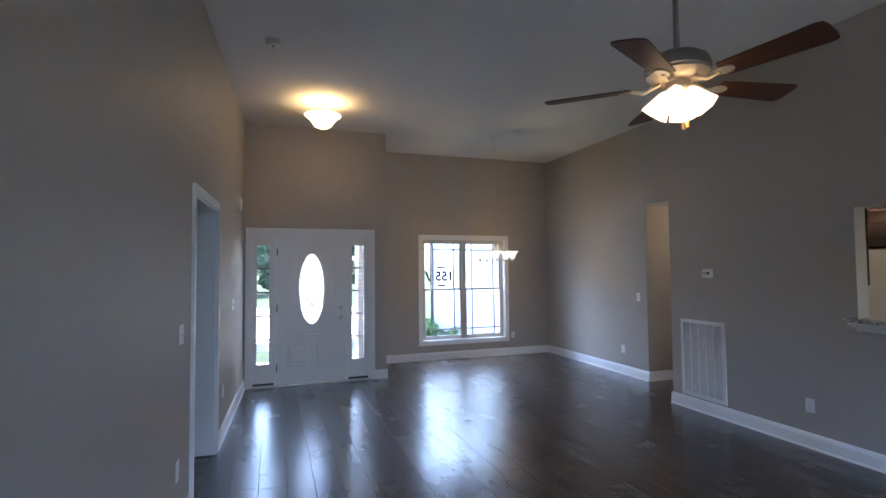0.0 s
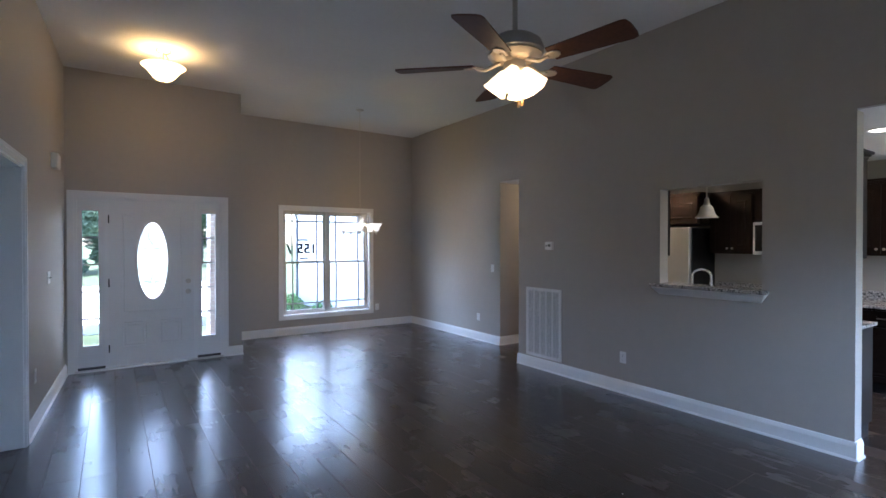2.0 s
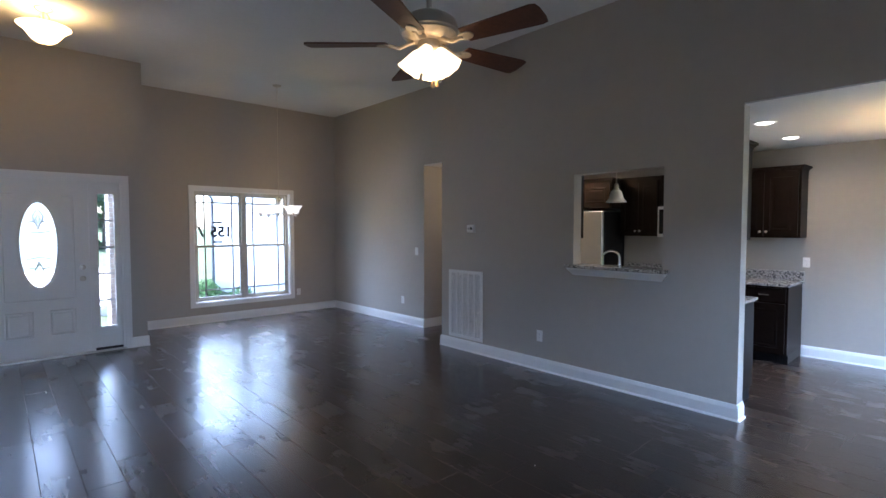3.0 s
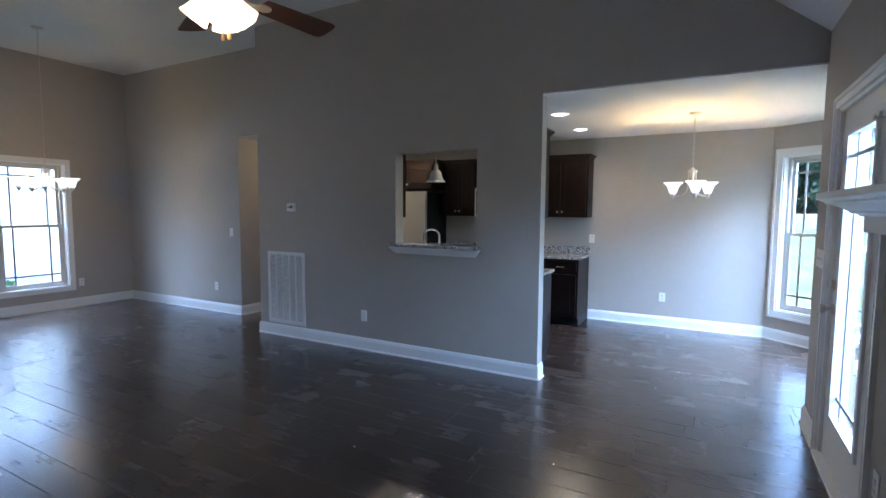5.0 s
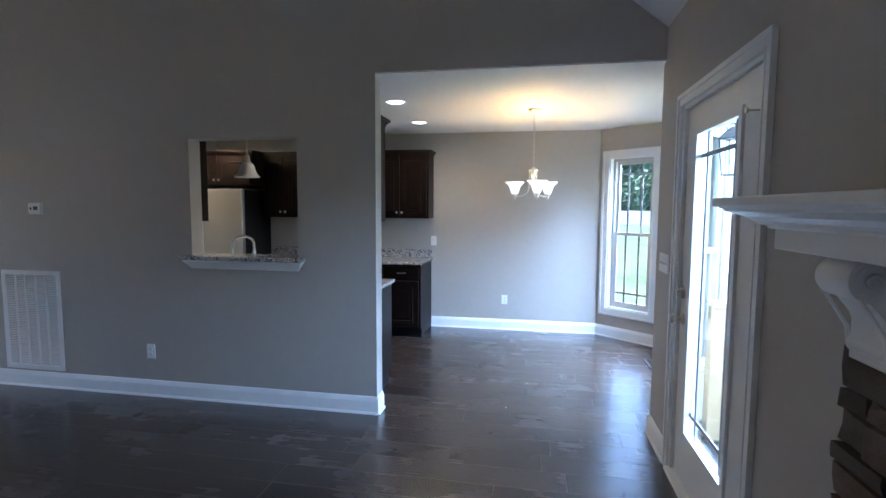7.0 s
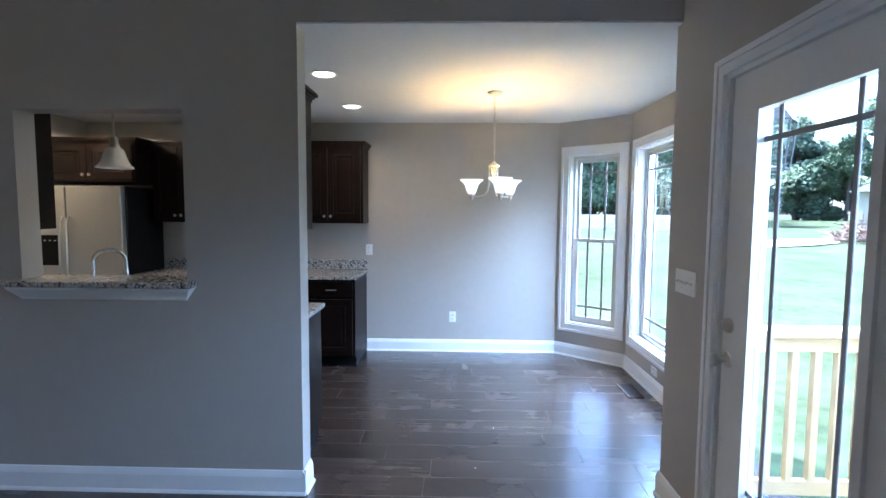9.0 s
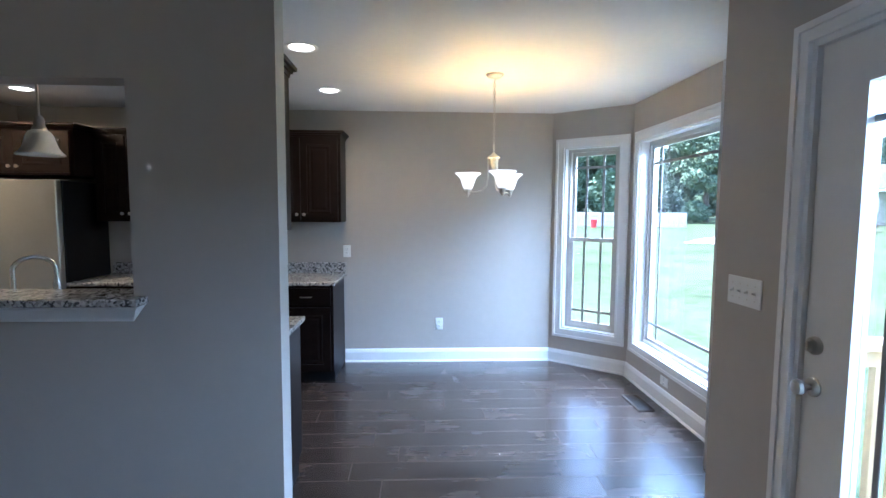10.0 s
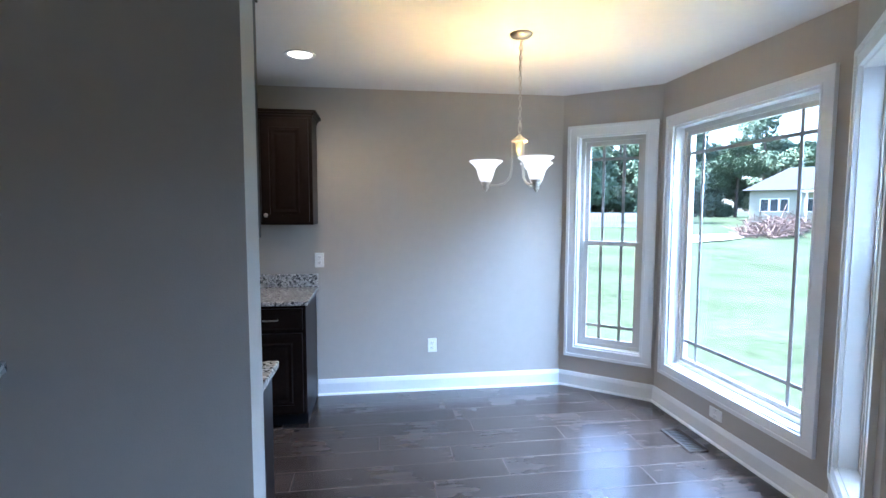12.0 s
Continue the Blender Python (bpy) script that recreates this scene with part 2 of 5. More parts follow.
def lathe(bm, profile, m=None, seg=24, flute=0.0, lobes=0):
    """Turn (radius, z) pairs about the z axis; flute scallops the outline."""
    rings = []
    for r, z in profile:
        ring = []
        for i in range(seg):
            a = 2 * math.pi * i / seg
            rr = r * (1 + flute * math.cos(lobes * a)) if lobes else r
            v = Vector((rr * math.cos(a), rr * math.sin(a), z))
            ring.append(bm.verts.new(v if m is None else m @ v))
        rings.append(ring)
    for a, b in zip(rings, rings[1:]):
        for i in range(seg):
            bm.faces.new([a[i], a[(i + 1) % seg], b[(i + 1) % seg], b[i]])
    return rings


def turned(profile, m=None, seg=24, cap=True, **kw):
    bm = bmesh.new()
    rings = lathe(bm, profile, m, seg, **kw)
    if cap:
        for r in (rings[0], rings[-1]):
            bm.faces.new(r)
    return bm


def tube(bm, pts, r, seg=8):
    """A round bar along a chain of points."""
    pts = [Vector(p) for p in pts]
    rings = []
    for i, p in enumerate(pts):
        d = (pts[min(i + 1, len(pts) - 1)] - pts[max(i - 1, 0)]).normalized()
        u = d.orthogonal().normalized() if not rings else (uprev - d * uprev.dot(d)).normalized()
        uprev = u
        w = d.cross(u)
        rings.append([bm.verts.new(p + r * (math.cos(2 * math.pi * k / seg) * u + math.sin(2 * math.pi * k / seg) * w)) for k in range(seg)])
    for a, b in zip(rings, rings[1:]):
        for k in range(seg):
            bm.faces.new([a[k], a[(k + 1) % seg], b[(k + 1) % seg], b[k]])
    bm.faces.new(rings[0][::-1])
    bm.faces.new(rings[-1])


def part(name, bm, material, parent=None, label="", smooth=False):
    me = bpy.data.meshes.new(name)
    bmesh.ops.recalc_face_normals(bm, faces=bm.faces[:])
    bm.to_mesh(me)
    bm.free()
    me.materials.append(material)
    if smooth:
        for poly in me.polygons:
            poly.use_smooth = True
        me.set_sharp_from_angle(angle=radians(40))
    ob = new(name, me)
    if parent is not None:
        ob.parent = parent
    return tagged(ob, label)


def thing(name, m, label, category, group="", kind=""):
    ob = new(name)
    ob.matrix_world = m
    return tagged(ob, label, category, group, kind)


def structure(name, bm, material, label, category, smooth=False):
    return tagged(part(name, bm, material, None, "", smooth), label, category, "", "structure")


def wall(name, axis, face, depth, u0, u1, z0, z1, holes=(), label="warm grey painted plaster wall", material=None):
    """A wall with real openings: face is its room side, depth runs away from the room. Holes are (u0, u1, z0, z1)."""
    bm = bmesh.new()
    us = sorted({u0, u1, *[h[0] for h in holes], *[h[1] for h in holes]})
    zs = sorted({z0, z1, *[h[2] for h in holes], *[h[3] for h in holes]})
    for a, b in zip(us, us[1:]):
        run = None
        for c, d in zip(zs, zs[1:]):
            solid = not any(h[0] <= a and b <= h[1] and h[2] <= c and d <= h[3] for h in holes)
            if solid:
                run = (run[0], d) if run else (c, d)
            if run and (not solid or d == zs[-1]):
                lo, hi = sorted((face, face + depth))
                if axis == "x":
                    box(bm, lo, a, run[0], hi, b, run[1])
                else:
                    box(bm, a, lo, run[0], b, hi, run[1])
                run = None
    return structure(name, bm, material or WALL, label, "wall")


# ---------------------------------------------------------------- walls
TOP = ZC + 0.25
SIDE = pose(XL, YE, 0, 0, 0, -LEAN_SIDE) @ pose(-XL, -YE, 0)
wall("wall_side", "x", XL, -0.15, YB - 0.3, YE, 0, TOP, [(3.82, 4.815, 0, 2.10)]).matrix_world = SIDE
wall("wall_entry", "y", YE, 0.15, XL - 0.2, XJ - 0.1, 0, TOP, [(-0.03, 1.585, 0, 2.085)])
wall("wall_return", "x", XJ, -0.1, YE, YF + 0.15, 0, TOP)
wall("wall_front", "y", YF, 0.15, XJ, XD + T, 0, TOP, [(2.69, 4.27, 0.32, 2.10)])
wall("wall_dining", "x", XD, T, YK1 + 0.0, YF, 0, TOP, [(YK1, 5.69, 0, 2.452)])
wall("wall_kitchen", "x", XK, T, YB, YK1, 0, TOP, [(YB, YK0, 0, ZK + 0.012), (1.885, 2.77, 1.115, 2.035)])
wall("wall_step", "y", YK1, -T, XK + T, XD + T, 0, TOP)
wall("wall_back", "y", YB, -0.15, XL - 0.5, 4.72, 0, TOP, [(3.24, 4.235, 0, 2.09), (0.10, 1.0, 0.60, 2.09)])
wall("wall_nook", "x", XN, 0.15, -0.60, 5.0, 0, ZK + 0.2)
wall("wall_kitchen_end", "y", 4.55, -0.1, XK + T, XN, 0, ZK + 0.2)
wall("wall_hall_far", "y", 5.69, 0.1, XD + T, 7.4, 0, 2.6)
wall("wall_hall_end", "x", 7.3, 0.1, YK1, 5.69, 0, 2.6)


def bay_matrix(a, b):
    """Local frame of a bay wall: x along the wall from a to b, y outwards, z up."""
    a, b = Vector((*a, 0)), Vector((*b, 0))
    d = (b - a).normalized()
    n = Vector((0, 0, 1)).cross(d)
    if n.y > 0:
        n = -n
    return Matrix(((d.x, n.x, 0, a.x), (d.y, n.y, 0, a.y), (0, 0, 1, 0), (0, 0, 0, 1))), (b - a).length


def bay_wall(name, a, b, hole):
    m, length = bay_matrix(a, b)
    bm = bmesh.new()
    h0, h1, g0, g1 = hole
    for c in [(0, 0, 0, h0, 0.15, ZK + 0.2), (h1, 0, 0, length, 0.15, ZK + 0.2), (h0, 0, 0, h1, 0.15, g0), (h0, 0, g1, h1, 0.15, ZK + 0.2)]:
        box(bm, *c, m=m)
    structure(name, bm, WALL, "warm grey painted bay wall round a window", "wall")
    return m, length


WZ0, WZ1 = 0.345, 2.115
BAYS = []
for nm, a, b, w in (("wall_bay_1", BAY[0], BAY[1], 0.54), ("wall_bay_2", BAY[1], BAY[2], 1.20), ("wall_bay_3", BAY[2], BAY[3], 0.54)):
    ln = (Vector(a) - Vector(b)).length
    mid = ln / 2 + (0.01 if nm != "wall_bay_2" else 0.0)
    m, _ = bay_wall(nm, a, b, (mid - w / 2, mid + w / 2, WZ0, WZ1))
    BAYS.append((m @ pose(mid, 0, 0), w))

# ceilings
bm = bmesh.new()
box(bm, XL - 0.6, 0.52, ZC, XJ, YF + 0.15, ZC + 0.1)
box(bm, XJ, 0.52, ZC, XD + T, YF + 0.15, ZC + 0.1)
structure("ceiling_living", bm, CEIL, "white textured flat ceiling of the great room", "ceiling")
bm = bmesh.new()
prism(bm, [(YB, 2.66), (0.52, ZC), (0.52, ZC + 0.1), (YB, 2.76)], XL - 0.5, XK, "x")
structure("ceiling_slope", bm, CEIL, "white sloped ceiling strip above the back wall", "ceiling")
bm = bmesh.new()
prism(bm, [(XK + T, YK0 + 3.4), (XK + T, YB), (4.72, YB), (5.42, -1.195), (6.93, -1.195), (7.415, -0.60), (XN, YK0 + 3.4)], ZK, ZK + 0.1, "z")
box(bm, XK + 0.003, YB, ZK, XK + T, YK0, ZK + 0.010)
structure("ceiling_kitchen", bm, CEIL, "white textured ceiling of kitchen and nook", "ceiling")
bm = bmesh.new()
box(bm, XD + T, YK1, 2.44, 7.3, 5.69, 2.54)
box(bm, XD + 0.003, YK1, 2.44, XD + T, 5.69, 2.450)
structure("ceiling_hall", bm, CEIL, "white ceiling of the side hall", "ceiling")

# side room behind the cased opening
wall("wall_room_far", "x", -2.6, -0.1, 2.2, 6.0, 0, 2.6)
wall("wall_room_north", "y", 5.6, 0.1, -2.6, XL - 0.2, 0, 2.6)
wall("wall_room_south", "y", 2.6, -0.1, -2.6, XL - 0.3, 0, 2.6)
structure("ceiling_room", bbox(-2.6, 2.6, 2.44, XL - 0.28, 5.6, 2.54, 0), CEIL, "white ceiling of the side room", "ceiling")
structure("floor_room", bbox(-2.6, 2.6, -0.05, XL - 0.26, 5.6, 0.006, 0), CARPET, "beige carpet of the side room", "floor")
structure("subfloor", bbox(XL - 0.7, -1.4, -0.12, 7.6, 8.5, -0.016, 0), mat("subfloor", (0.05, 0.04, 0.035), 0.9), "dark subfloor under the boards", "floor")

# ---------------------------------------------------------------- baseboards
BASE = [(0, 0), (0.016, 0), (0.016, 0.095), (0.012, 0.108), (0.009, 0.116), (0.005, 0.126), (0, 0.130)]


def baseboard(a, b, label="white moulded baseboard", put=None):
    """From a to b with the room on the left-hand side of the way."""
    a, b = Vector((*a, 0)), Vector((*b, 0))
    d = (b - a).normalized()
    n = Vector((-d.y, d.x, 0))
    m = Matrix(((n.x, d.x, 0, a.x), (n.y, d.y, 0, a.y), (0, 0, 1, 0), (0, 0, 0, 1)))
    bm = bmesh.new()
    prism(bm, BASE, 0, (b - a).length, "y", m)
    first = structure("baseboard", bm, TRIM, label, "baseboard")
    bm = bmesh.new()
    prism(bm, [(0.016, 0), (0.028, 0), (0.026, 0.008), (0.020, 0.014), (0.016, 0.016)], 0, (b - a).length, "y", m)
    shoe = structure("baseboard", bm, TRIM, "white quarter-round shoe moulding along the floor", "shoe moulding")
    if put is not None:
        first.matrix_world = shoe.matrix_world = put


for a, b in (((XL, 3.757), (XL, YB - 0.2)), ((XL, YE), (XL, 4.88))):
    baseboard(a, b, put=SIDE)
for a, b in [
             ((1.65, YE), (XJ + 0.016, YE))[::-1], ((XJ, YF), (XJ, YE - 0.016)),
             ((XJ, YF), (XD, YF))[::-1], ((XD, YF), (XD, 5.69 - 0.016))[::-1], ((XD, 5.69), (7.3, 5.69))[::-1],
             ((XK, YK1 + 0.016), (XK, YK0 - 0.016))[::-1], ((XK - 0.016, YK0), (XK + T, YK0))[::-1],
             ((XK - 0.016, YK1), (XD, YK1)),
             ((4.295, YB), (4.736, YB)), ((2.66, YB), (3.18, YB)), ((XL - 0.3, YB), (1.32, YB)),
             ((XN, 1.44), (XN, -0.60))[::-1], (BAY[1], BAY[0]), (BAY[2], BAY[1]), (BAY[3], BAY[2])]:
    baseboard(a, b)


# ---------------------------------------------------------------- windows
def frame_bm(u0, u1, z0, z1, w, y0, y1, wz=None, bev=0.003):
    """A mitred-looking rectangular frame lying in the wall plane; y0..y1 its depth."""
    bm = bmesh.new()
    wz = wz or w
    for c in [(u0, y0, z0, u0 + w, y1, z1), (u1 - w, y0, z0, u1, y1, z1), (u0 + w, y0, z1 - wz, u1 - w, y1, z1), (u0 + w, y0, z0, u1 - w, y1, z0 + wz)]:
        box(bm, *c)
    return bm


def casing_bm(u0, u1, z0, z1, w, sides=4):
    """Stepped casing round an opening, proud of the wall (towards -y)."""
    bm = bmesh.new()
    for lo, hi, d in ((0.002, w, 0.014), (w - 0.022, w + 0.002, 0.022), (-0.002, 0.010, 0.018)):
        for c in [(u0 - hi, z0 - (hi if sides == 4 else 0), u0 - lo, z1 + hi), (u1 + lo, z0 - (hi if sides == 4 else 0), u1 + hi, z1 + hi)]:
            box(bm, c[0], -d, c[1], c[2], 0.0, c[3])
        box(bm, u0 - lo, -d, z1 + lo, u1 + lo, 0.0, z1 + hi)
        if sides == 4:
            box(bm, u0 - lo, -d, z0 - hi, u1 + lo, 0.0, z0 - lo)
    return bm


def sash(win, u0, u1, z0, z1, y, bars, rail=0.035):
    """One sash: rails, glass and prairie bars. bars holds the offsets: verticals, and which horizontals (t, b)."""
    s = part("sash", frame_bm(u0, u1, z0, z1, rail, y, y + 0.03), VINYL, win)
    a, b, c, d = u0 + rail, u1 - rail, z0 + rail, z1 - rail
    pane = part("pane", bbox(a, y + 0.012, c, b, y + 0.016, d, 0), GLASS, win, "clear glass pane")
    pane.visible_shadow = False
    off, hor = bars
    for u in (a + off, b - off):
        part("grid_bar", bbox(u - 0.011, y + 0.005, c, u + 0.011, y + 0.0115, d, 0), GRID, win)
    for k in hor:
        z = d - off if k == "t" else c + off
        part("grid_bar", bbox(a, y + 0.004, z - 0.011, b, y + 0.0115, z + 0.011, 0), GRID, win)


def window(name, m, width, z0, z1, kind, label, casing=0.072):
    """Window in its wall. m: x along the wall, y outwards, z up, origin in the room face below the middle."""
    win = thing(name, m, label, "window", kind="structure")
    u = width / 2
    part("casing", casing_bm(-u, u, z0, z1, casing), TRIM, win)
    part("jamb", frame_bm(-u, u, z0, z1, 0.014, 0.0, 0.085), TRIM, win)
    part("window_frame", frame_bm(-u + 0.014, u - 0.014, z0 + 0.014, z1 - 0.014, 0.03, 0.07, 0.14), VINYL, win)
    a, b, c, d = -u + 0.044, u - 0.044, z0 + 0.044, z1 - 0.044
    if kind == "picture":
        sash(win, a, b, c, d, 0.085, (0.13, "tb"), 0.028)
    else:
        cells = [(a, b)] if kind == "single" else [(a, -0.028), (0.028, b)]
        if kind == "twin":
            part("mullion", bbox(-0.028, 0.06, z0 + 0.014, 0.028, 0.14, z1 - 0.014), VINYL, win)
        mid = (c + d) / 2
        for p, q in cells:
            sash(win, p, q, mid - 0.018, d, 0.105, (0.11, "t"))
            sash(win, p, q, c, mid + 0.018, 0.073, (0.11, "b"))
            part("sash_lock", bbox((p + q) / 2 - 0.03, 0.062, mid + 0.004, (p + q) / 2 + 0.03, 0.075, mid + 0.018), VINYL, win)
    return win


window("window_1", pose(3.48, YF, 0), 1.58, 0.32, 2.10, "twin", "white twin double-hung window with prairie grids in the dining wall", 0.065)
for (m, w), n, k, lb in zip(BAYS, (2, 3, 4), ("single", "picture", "single"), ("white double-hung bay window with prairie grids", "large white picture window with prairie grids", "white double-hung bay window with prairie grids")):
    window("window_%d" % n, m, w, WZ0, WZ1, k, lb, 0.078)

window("window_5", pose(0.55, YB, 0, 0, 0, 180), 0.90, 0.60, 2.09, "single", "white double-hung window with prairie grids beside the fireplace", 0.065)

# ---------------------------------------------------------------- doors
def raised_panel(bm, x0, x1, z0, z1, y, d=0.006, w=0.022):
    """A moulded panel standing off a door face at y (towards -y)."""
    rings = []
    for inset, dep in ((0, 0.0), (w * 0.35, -d), (w, -d * 0.3), (w * 1.6, -d * 0.9)):
        rings.append([bm.verts.new((a, y + dep, b)) for a, b in ((x0 + inset, z0 + inset), (x1 - inset, z0 + inset), (x1 - inset, z1 - inset), (x0 + inset, z1 - inset))])
    for p, q in zip(rings, rings[1:]):
        for i in range(4):
            bm.faces.new([p[i], p[(i + 1) % 4], q[(i + 1) % 4], q[i]])
    bm.faces.new(rings[-1])


def oval_ring(bm, cx, cz, a0, b0, a1, b1, y0, y1, n=48):
    """A flat oval ring of two radii with thickness from y0 to y1."""
    rows = []
    for a, b, y in ((a0, b0, y1), (a0, b0, y0), (a1, b1, y0 + 0.004), (a1, b1, y1)):
        rows.append([bm.verts.new((cx + a * math.cos(2 * math.pi * i / n), y, cz + b * math.sin(2 * math.pi * i / n))) for i in range(n)])
    for p, q in zip(rows, rows[1:] + rows[:1]):
        for i in range(n):
            bm.faces.new([p[i], p[(i + 1) % n], q[(i + 1) % n], q[i]])


def knob(parent, x, z, y, name="door_knob"):
    """Knob with rose, standing off a face at y towards -y."""
    m = pose(x, y, z, 90)
    part(name, turned([(0.033, 0), (0.033, 0.006), (0.026, 0.010), (0.011, 0.014), (0.011, 0.034), (0.022, 0.042), (0.028, 0.055), (0.024, 0.066), (0.010, 0.071)], m), NICKEL, parent, "satin nickel round knob", True)


def deadbolt(parent, x, z, y):
    part("deadbolt", turned([(0.031, 0), (0.031, 0.012), (0.026, 0.018), (0.009, 0.020)], pose(x, y, z, 90)), NICKEL, parent, "satin nickel deadbolt", True)
    part("thumb_turn", bbox(x - 0.005, y - 0.036, z - 0.017, x + 0.005, y - 0.018, z + 0.017), NICKEL, parent)


def slab_with_hole(bm, x0, x1, z0, z1, hx0, hx1, hz0, hz1, y0, y1):
    for c in [(x0, z0, hx0, z1), (hx1, z0, x1, z1), (hx0, z0, hx1, hz0), (hx0, hz1, hx1, z1)]:
        box(bm, c[0], y0, c[1], c[2], y1, c[3])


entry = thing("door_1", pose(0, YE, 0), "white entry door with oval glass between two sidelights", "door", kind="structure")
part("casing", casing_bm(-0.03, 1.585, 0, 2.085, 0.062, 3), TRIM, entry)
bm = bmesh.new()
for c in [(-0.03, 0.0, 0, 0.0, 0.14, 2.085), (1.555, 0.0, 0, 1.585, 0.14, 2.085), (0.0, 0.0, 2.062, 1.555, 0.14, 2.085), (0.268, 0.005, 0.02, 0.308, 0.14, 2.062), (1.235, 0.005, 0.02, 1.272, 0.14, 2.062)]:
    box(bm, *c)
part("door_frame", bm, TRIM, entry)
bm = bmesh.new()
for c in [(0.296, 0.066, 0.02, 0.328, 0.10, 2.062), (1.215, 0.066, 0.02, 1.247, 0.10, 2.062), (0.29, 0.066, 2.035, 1.25, 0.10, 2.07), (0.29, 0.066, 0.02, 1.25, 0.10, 0.045)]:
    box(bm, *c)
part("door_stop_strip", bm, TRIM, entry)
part("threshold", bbox(-0.03, -0.02, 0, 1.585, 0.14, 0.022), mat("threshold", (0.55, 0.52, 0.48), 0.35, metal=0.6), entry, "pale metal threshold")
part("weather_sweep", bbox(0.0, 0.012, 0.022, 0.268, 0.03, 0.05), BLACKM, entry)
part("weather_sweep", bbox(1.272, 0.012, 0.022, 1.555, 0.03, 0.05), BLACKM, entry)
# the slab, cut out round the oval light
CX, CZ, OA, OB = 0.768, 1.312, 0.178, 0.492
bm = bmesh.new()
x0, x1, z0, z1 = 0.309, 1.234, 0.024, 2.062
turns = sorted([2 * math.pi * i / 64 for i in range(64)] + [math.atan2(z - CZ, x - CX) % (2 * math.pi) for x in (x0, x1) for z in (z0, z1)])
n = len(turns)
for y in (0.02, 0.062):
    ring, rim = [], []
    for a in turns:
        c, sn = math.cos(a), math.sin(a)
        k = min(((x1 - CX) if c > 0 else (CX - x0)) / max(abs(c), 1e-6), ((z1 - CZ) if sn > 0 else (CZ - z0)) / max(abs(sn), 1e-6))
        ring.append(bm.verts.new((CX + OA * c, y, CZ + OB * sn)))
        rim.append(bm.verts.new((CX + k * c, y, CZ + k * sn)))
    for i in range(n):
        bm.faces.new([ring[i], ring[(i + 1) % n], rim[(i + 1) % n], rim[i]])
slab = part("door_slab", bm, DOOR, entry)
bm = bmesh.new()
oval_ring(bm, CX, CZ, OA + 0.026, OB + 0.026, OA - 0.006, OB - 0.006, 0.008, 0.03)
part("oval_trim", bm, DOOR, slab, "white moulded oval trim", True)
bm = bmesh.new()
oval_ring(bm, CX, CZ, OA, OB, OA - 0.012, OB - 0.012, 0.034, 0.042)
lead = mat("leading", (0.25, 0.25, 0.25), 0.4, metal=0.8)
part("lead_rim", bm, lead, slab)
bm = bmesh.new()
ringv = [bm.verts.new((CX + OA * math.cos(2 * math.pi * i / 40), 0.040, CZ + OB * math.sin(2 * math.pi * i / 40))) for i in range(40)]
bm.faces.new(ringv)
frost = glass_mat("leaded_glass", (0.95, 0.97, 0.97))
fnt = frost.node_tree
tl, m2 = fnt.nodes.new("ShaderNodeBsdfTranslucent"), fnt.nodes.new("ShaderNodeMixShader")
tl.inputs[0].default_value = (0.6, 0.62, 0.62, 1)
m2.inputs[0].default_value = 0.5
src = fnt.nodes["Material Output"].inputs[0].links[0].from_socket
fnt.links.new(src, m2.inputs[1])
fnt.links.new(tl.outputs[0], m2.inputs[2])
fnt.links.new(m2.outputs[0], fnt.nodes["Material Output"].inputs[0])
pane = part("pane", bm, frost, slab, "clear decorative oval glass")
pane.visible_shadow = False
# leaded tracery of the oval
bm = bmesh.new()
for sgn in (1, -1):
    z = CZ + 0.25 * sgn
    tube(bm, [(CX - 0.10, 0.038, z), (CX - 0.04, 0.038, z + 0.02 * sgn), (CX, 0.038, z - 0.03 * sgn), (CX + 0.04, 0.038, z + 0.02 * sgn), (CX + 0.10, 0.038, z)], 0.006, 6)
    tube(bm, [(CX - 0.11, 0.038, z - 0.09 * sgn), (CX, 0.038, z - 0.11 * sgn), (CX + 0.11, 0.038, z - 0.09 * sgn)], 0.006, 6)
    tube(bm, [(CX, 0.038, z - 0.07 * sgn), (CX - 0.05, 0.038, z + 0.08 * sgn), (CX, 0.038, z + 0.17 * sgn), (CX + 0.05, 0.038, z + 0.08 * sgn), (CX, 0.038, z - 0.07 * sgn)], 0.006, 6)
    tube(bm, [(CX - 0.02, 0.038, z + 0.05 * sgn), (CX, 0.038, z + 0.11 * sgn), (CX + 0.02, 0.038, z + 0.05 * sgn), (CX, 0.038, z), (CX - 0.02, 0.038, z + 0.05 * sgn)], 0.006, 6)
part("tracery", bm, lead, slab, "dark lead lines")
bm = bmesh.new()
raised_panel(bm, 0.45, 0.70, 0.26, 0.56, 0.0195, 0.011, 0.03)
raised_panel(bm, 0.84, 1.09, 0.26, 0.56, 0.0195, 0.011, 0.03)
for p, q in (((0.455, 0.68), (1.085, 0.68)), ((0.455, 0.68), (0.455, 1.88)), ((1.085, 0.68), (1.085, 1.88)), ((0.455, 1.88), (0.56, 1.88)), ((0.98, 1.88), (1.085, 1.88))):
    tube(bm, [(p[0], 0.019, p[1]), (q[0], 0.019, q[1])], 0.010, 6)
part("moulding", bm, DOOR, slab)
knob(slab, 1.165, 0.905, 0.02)
deadbolt(slab, 1.165, 1.04, 0.02)
for z in (0.25, 1.05, 1.82):
    part("hinge", bbox(0.300, 0.004, z - 0.05, 0.314, 0.024, z + 0.05), BLACKM, slab, "dark hinge")
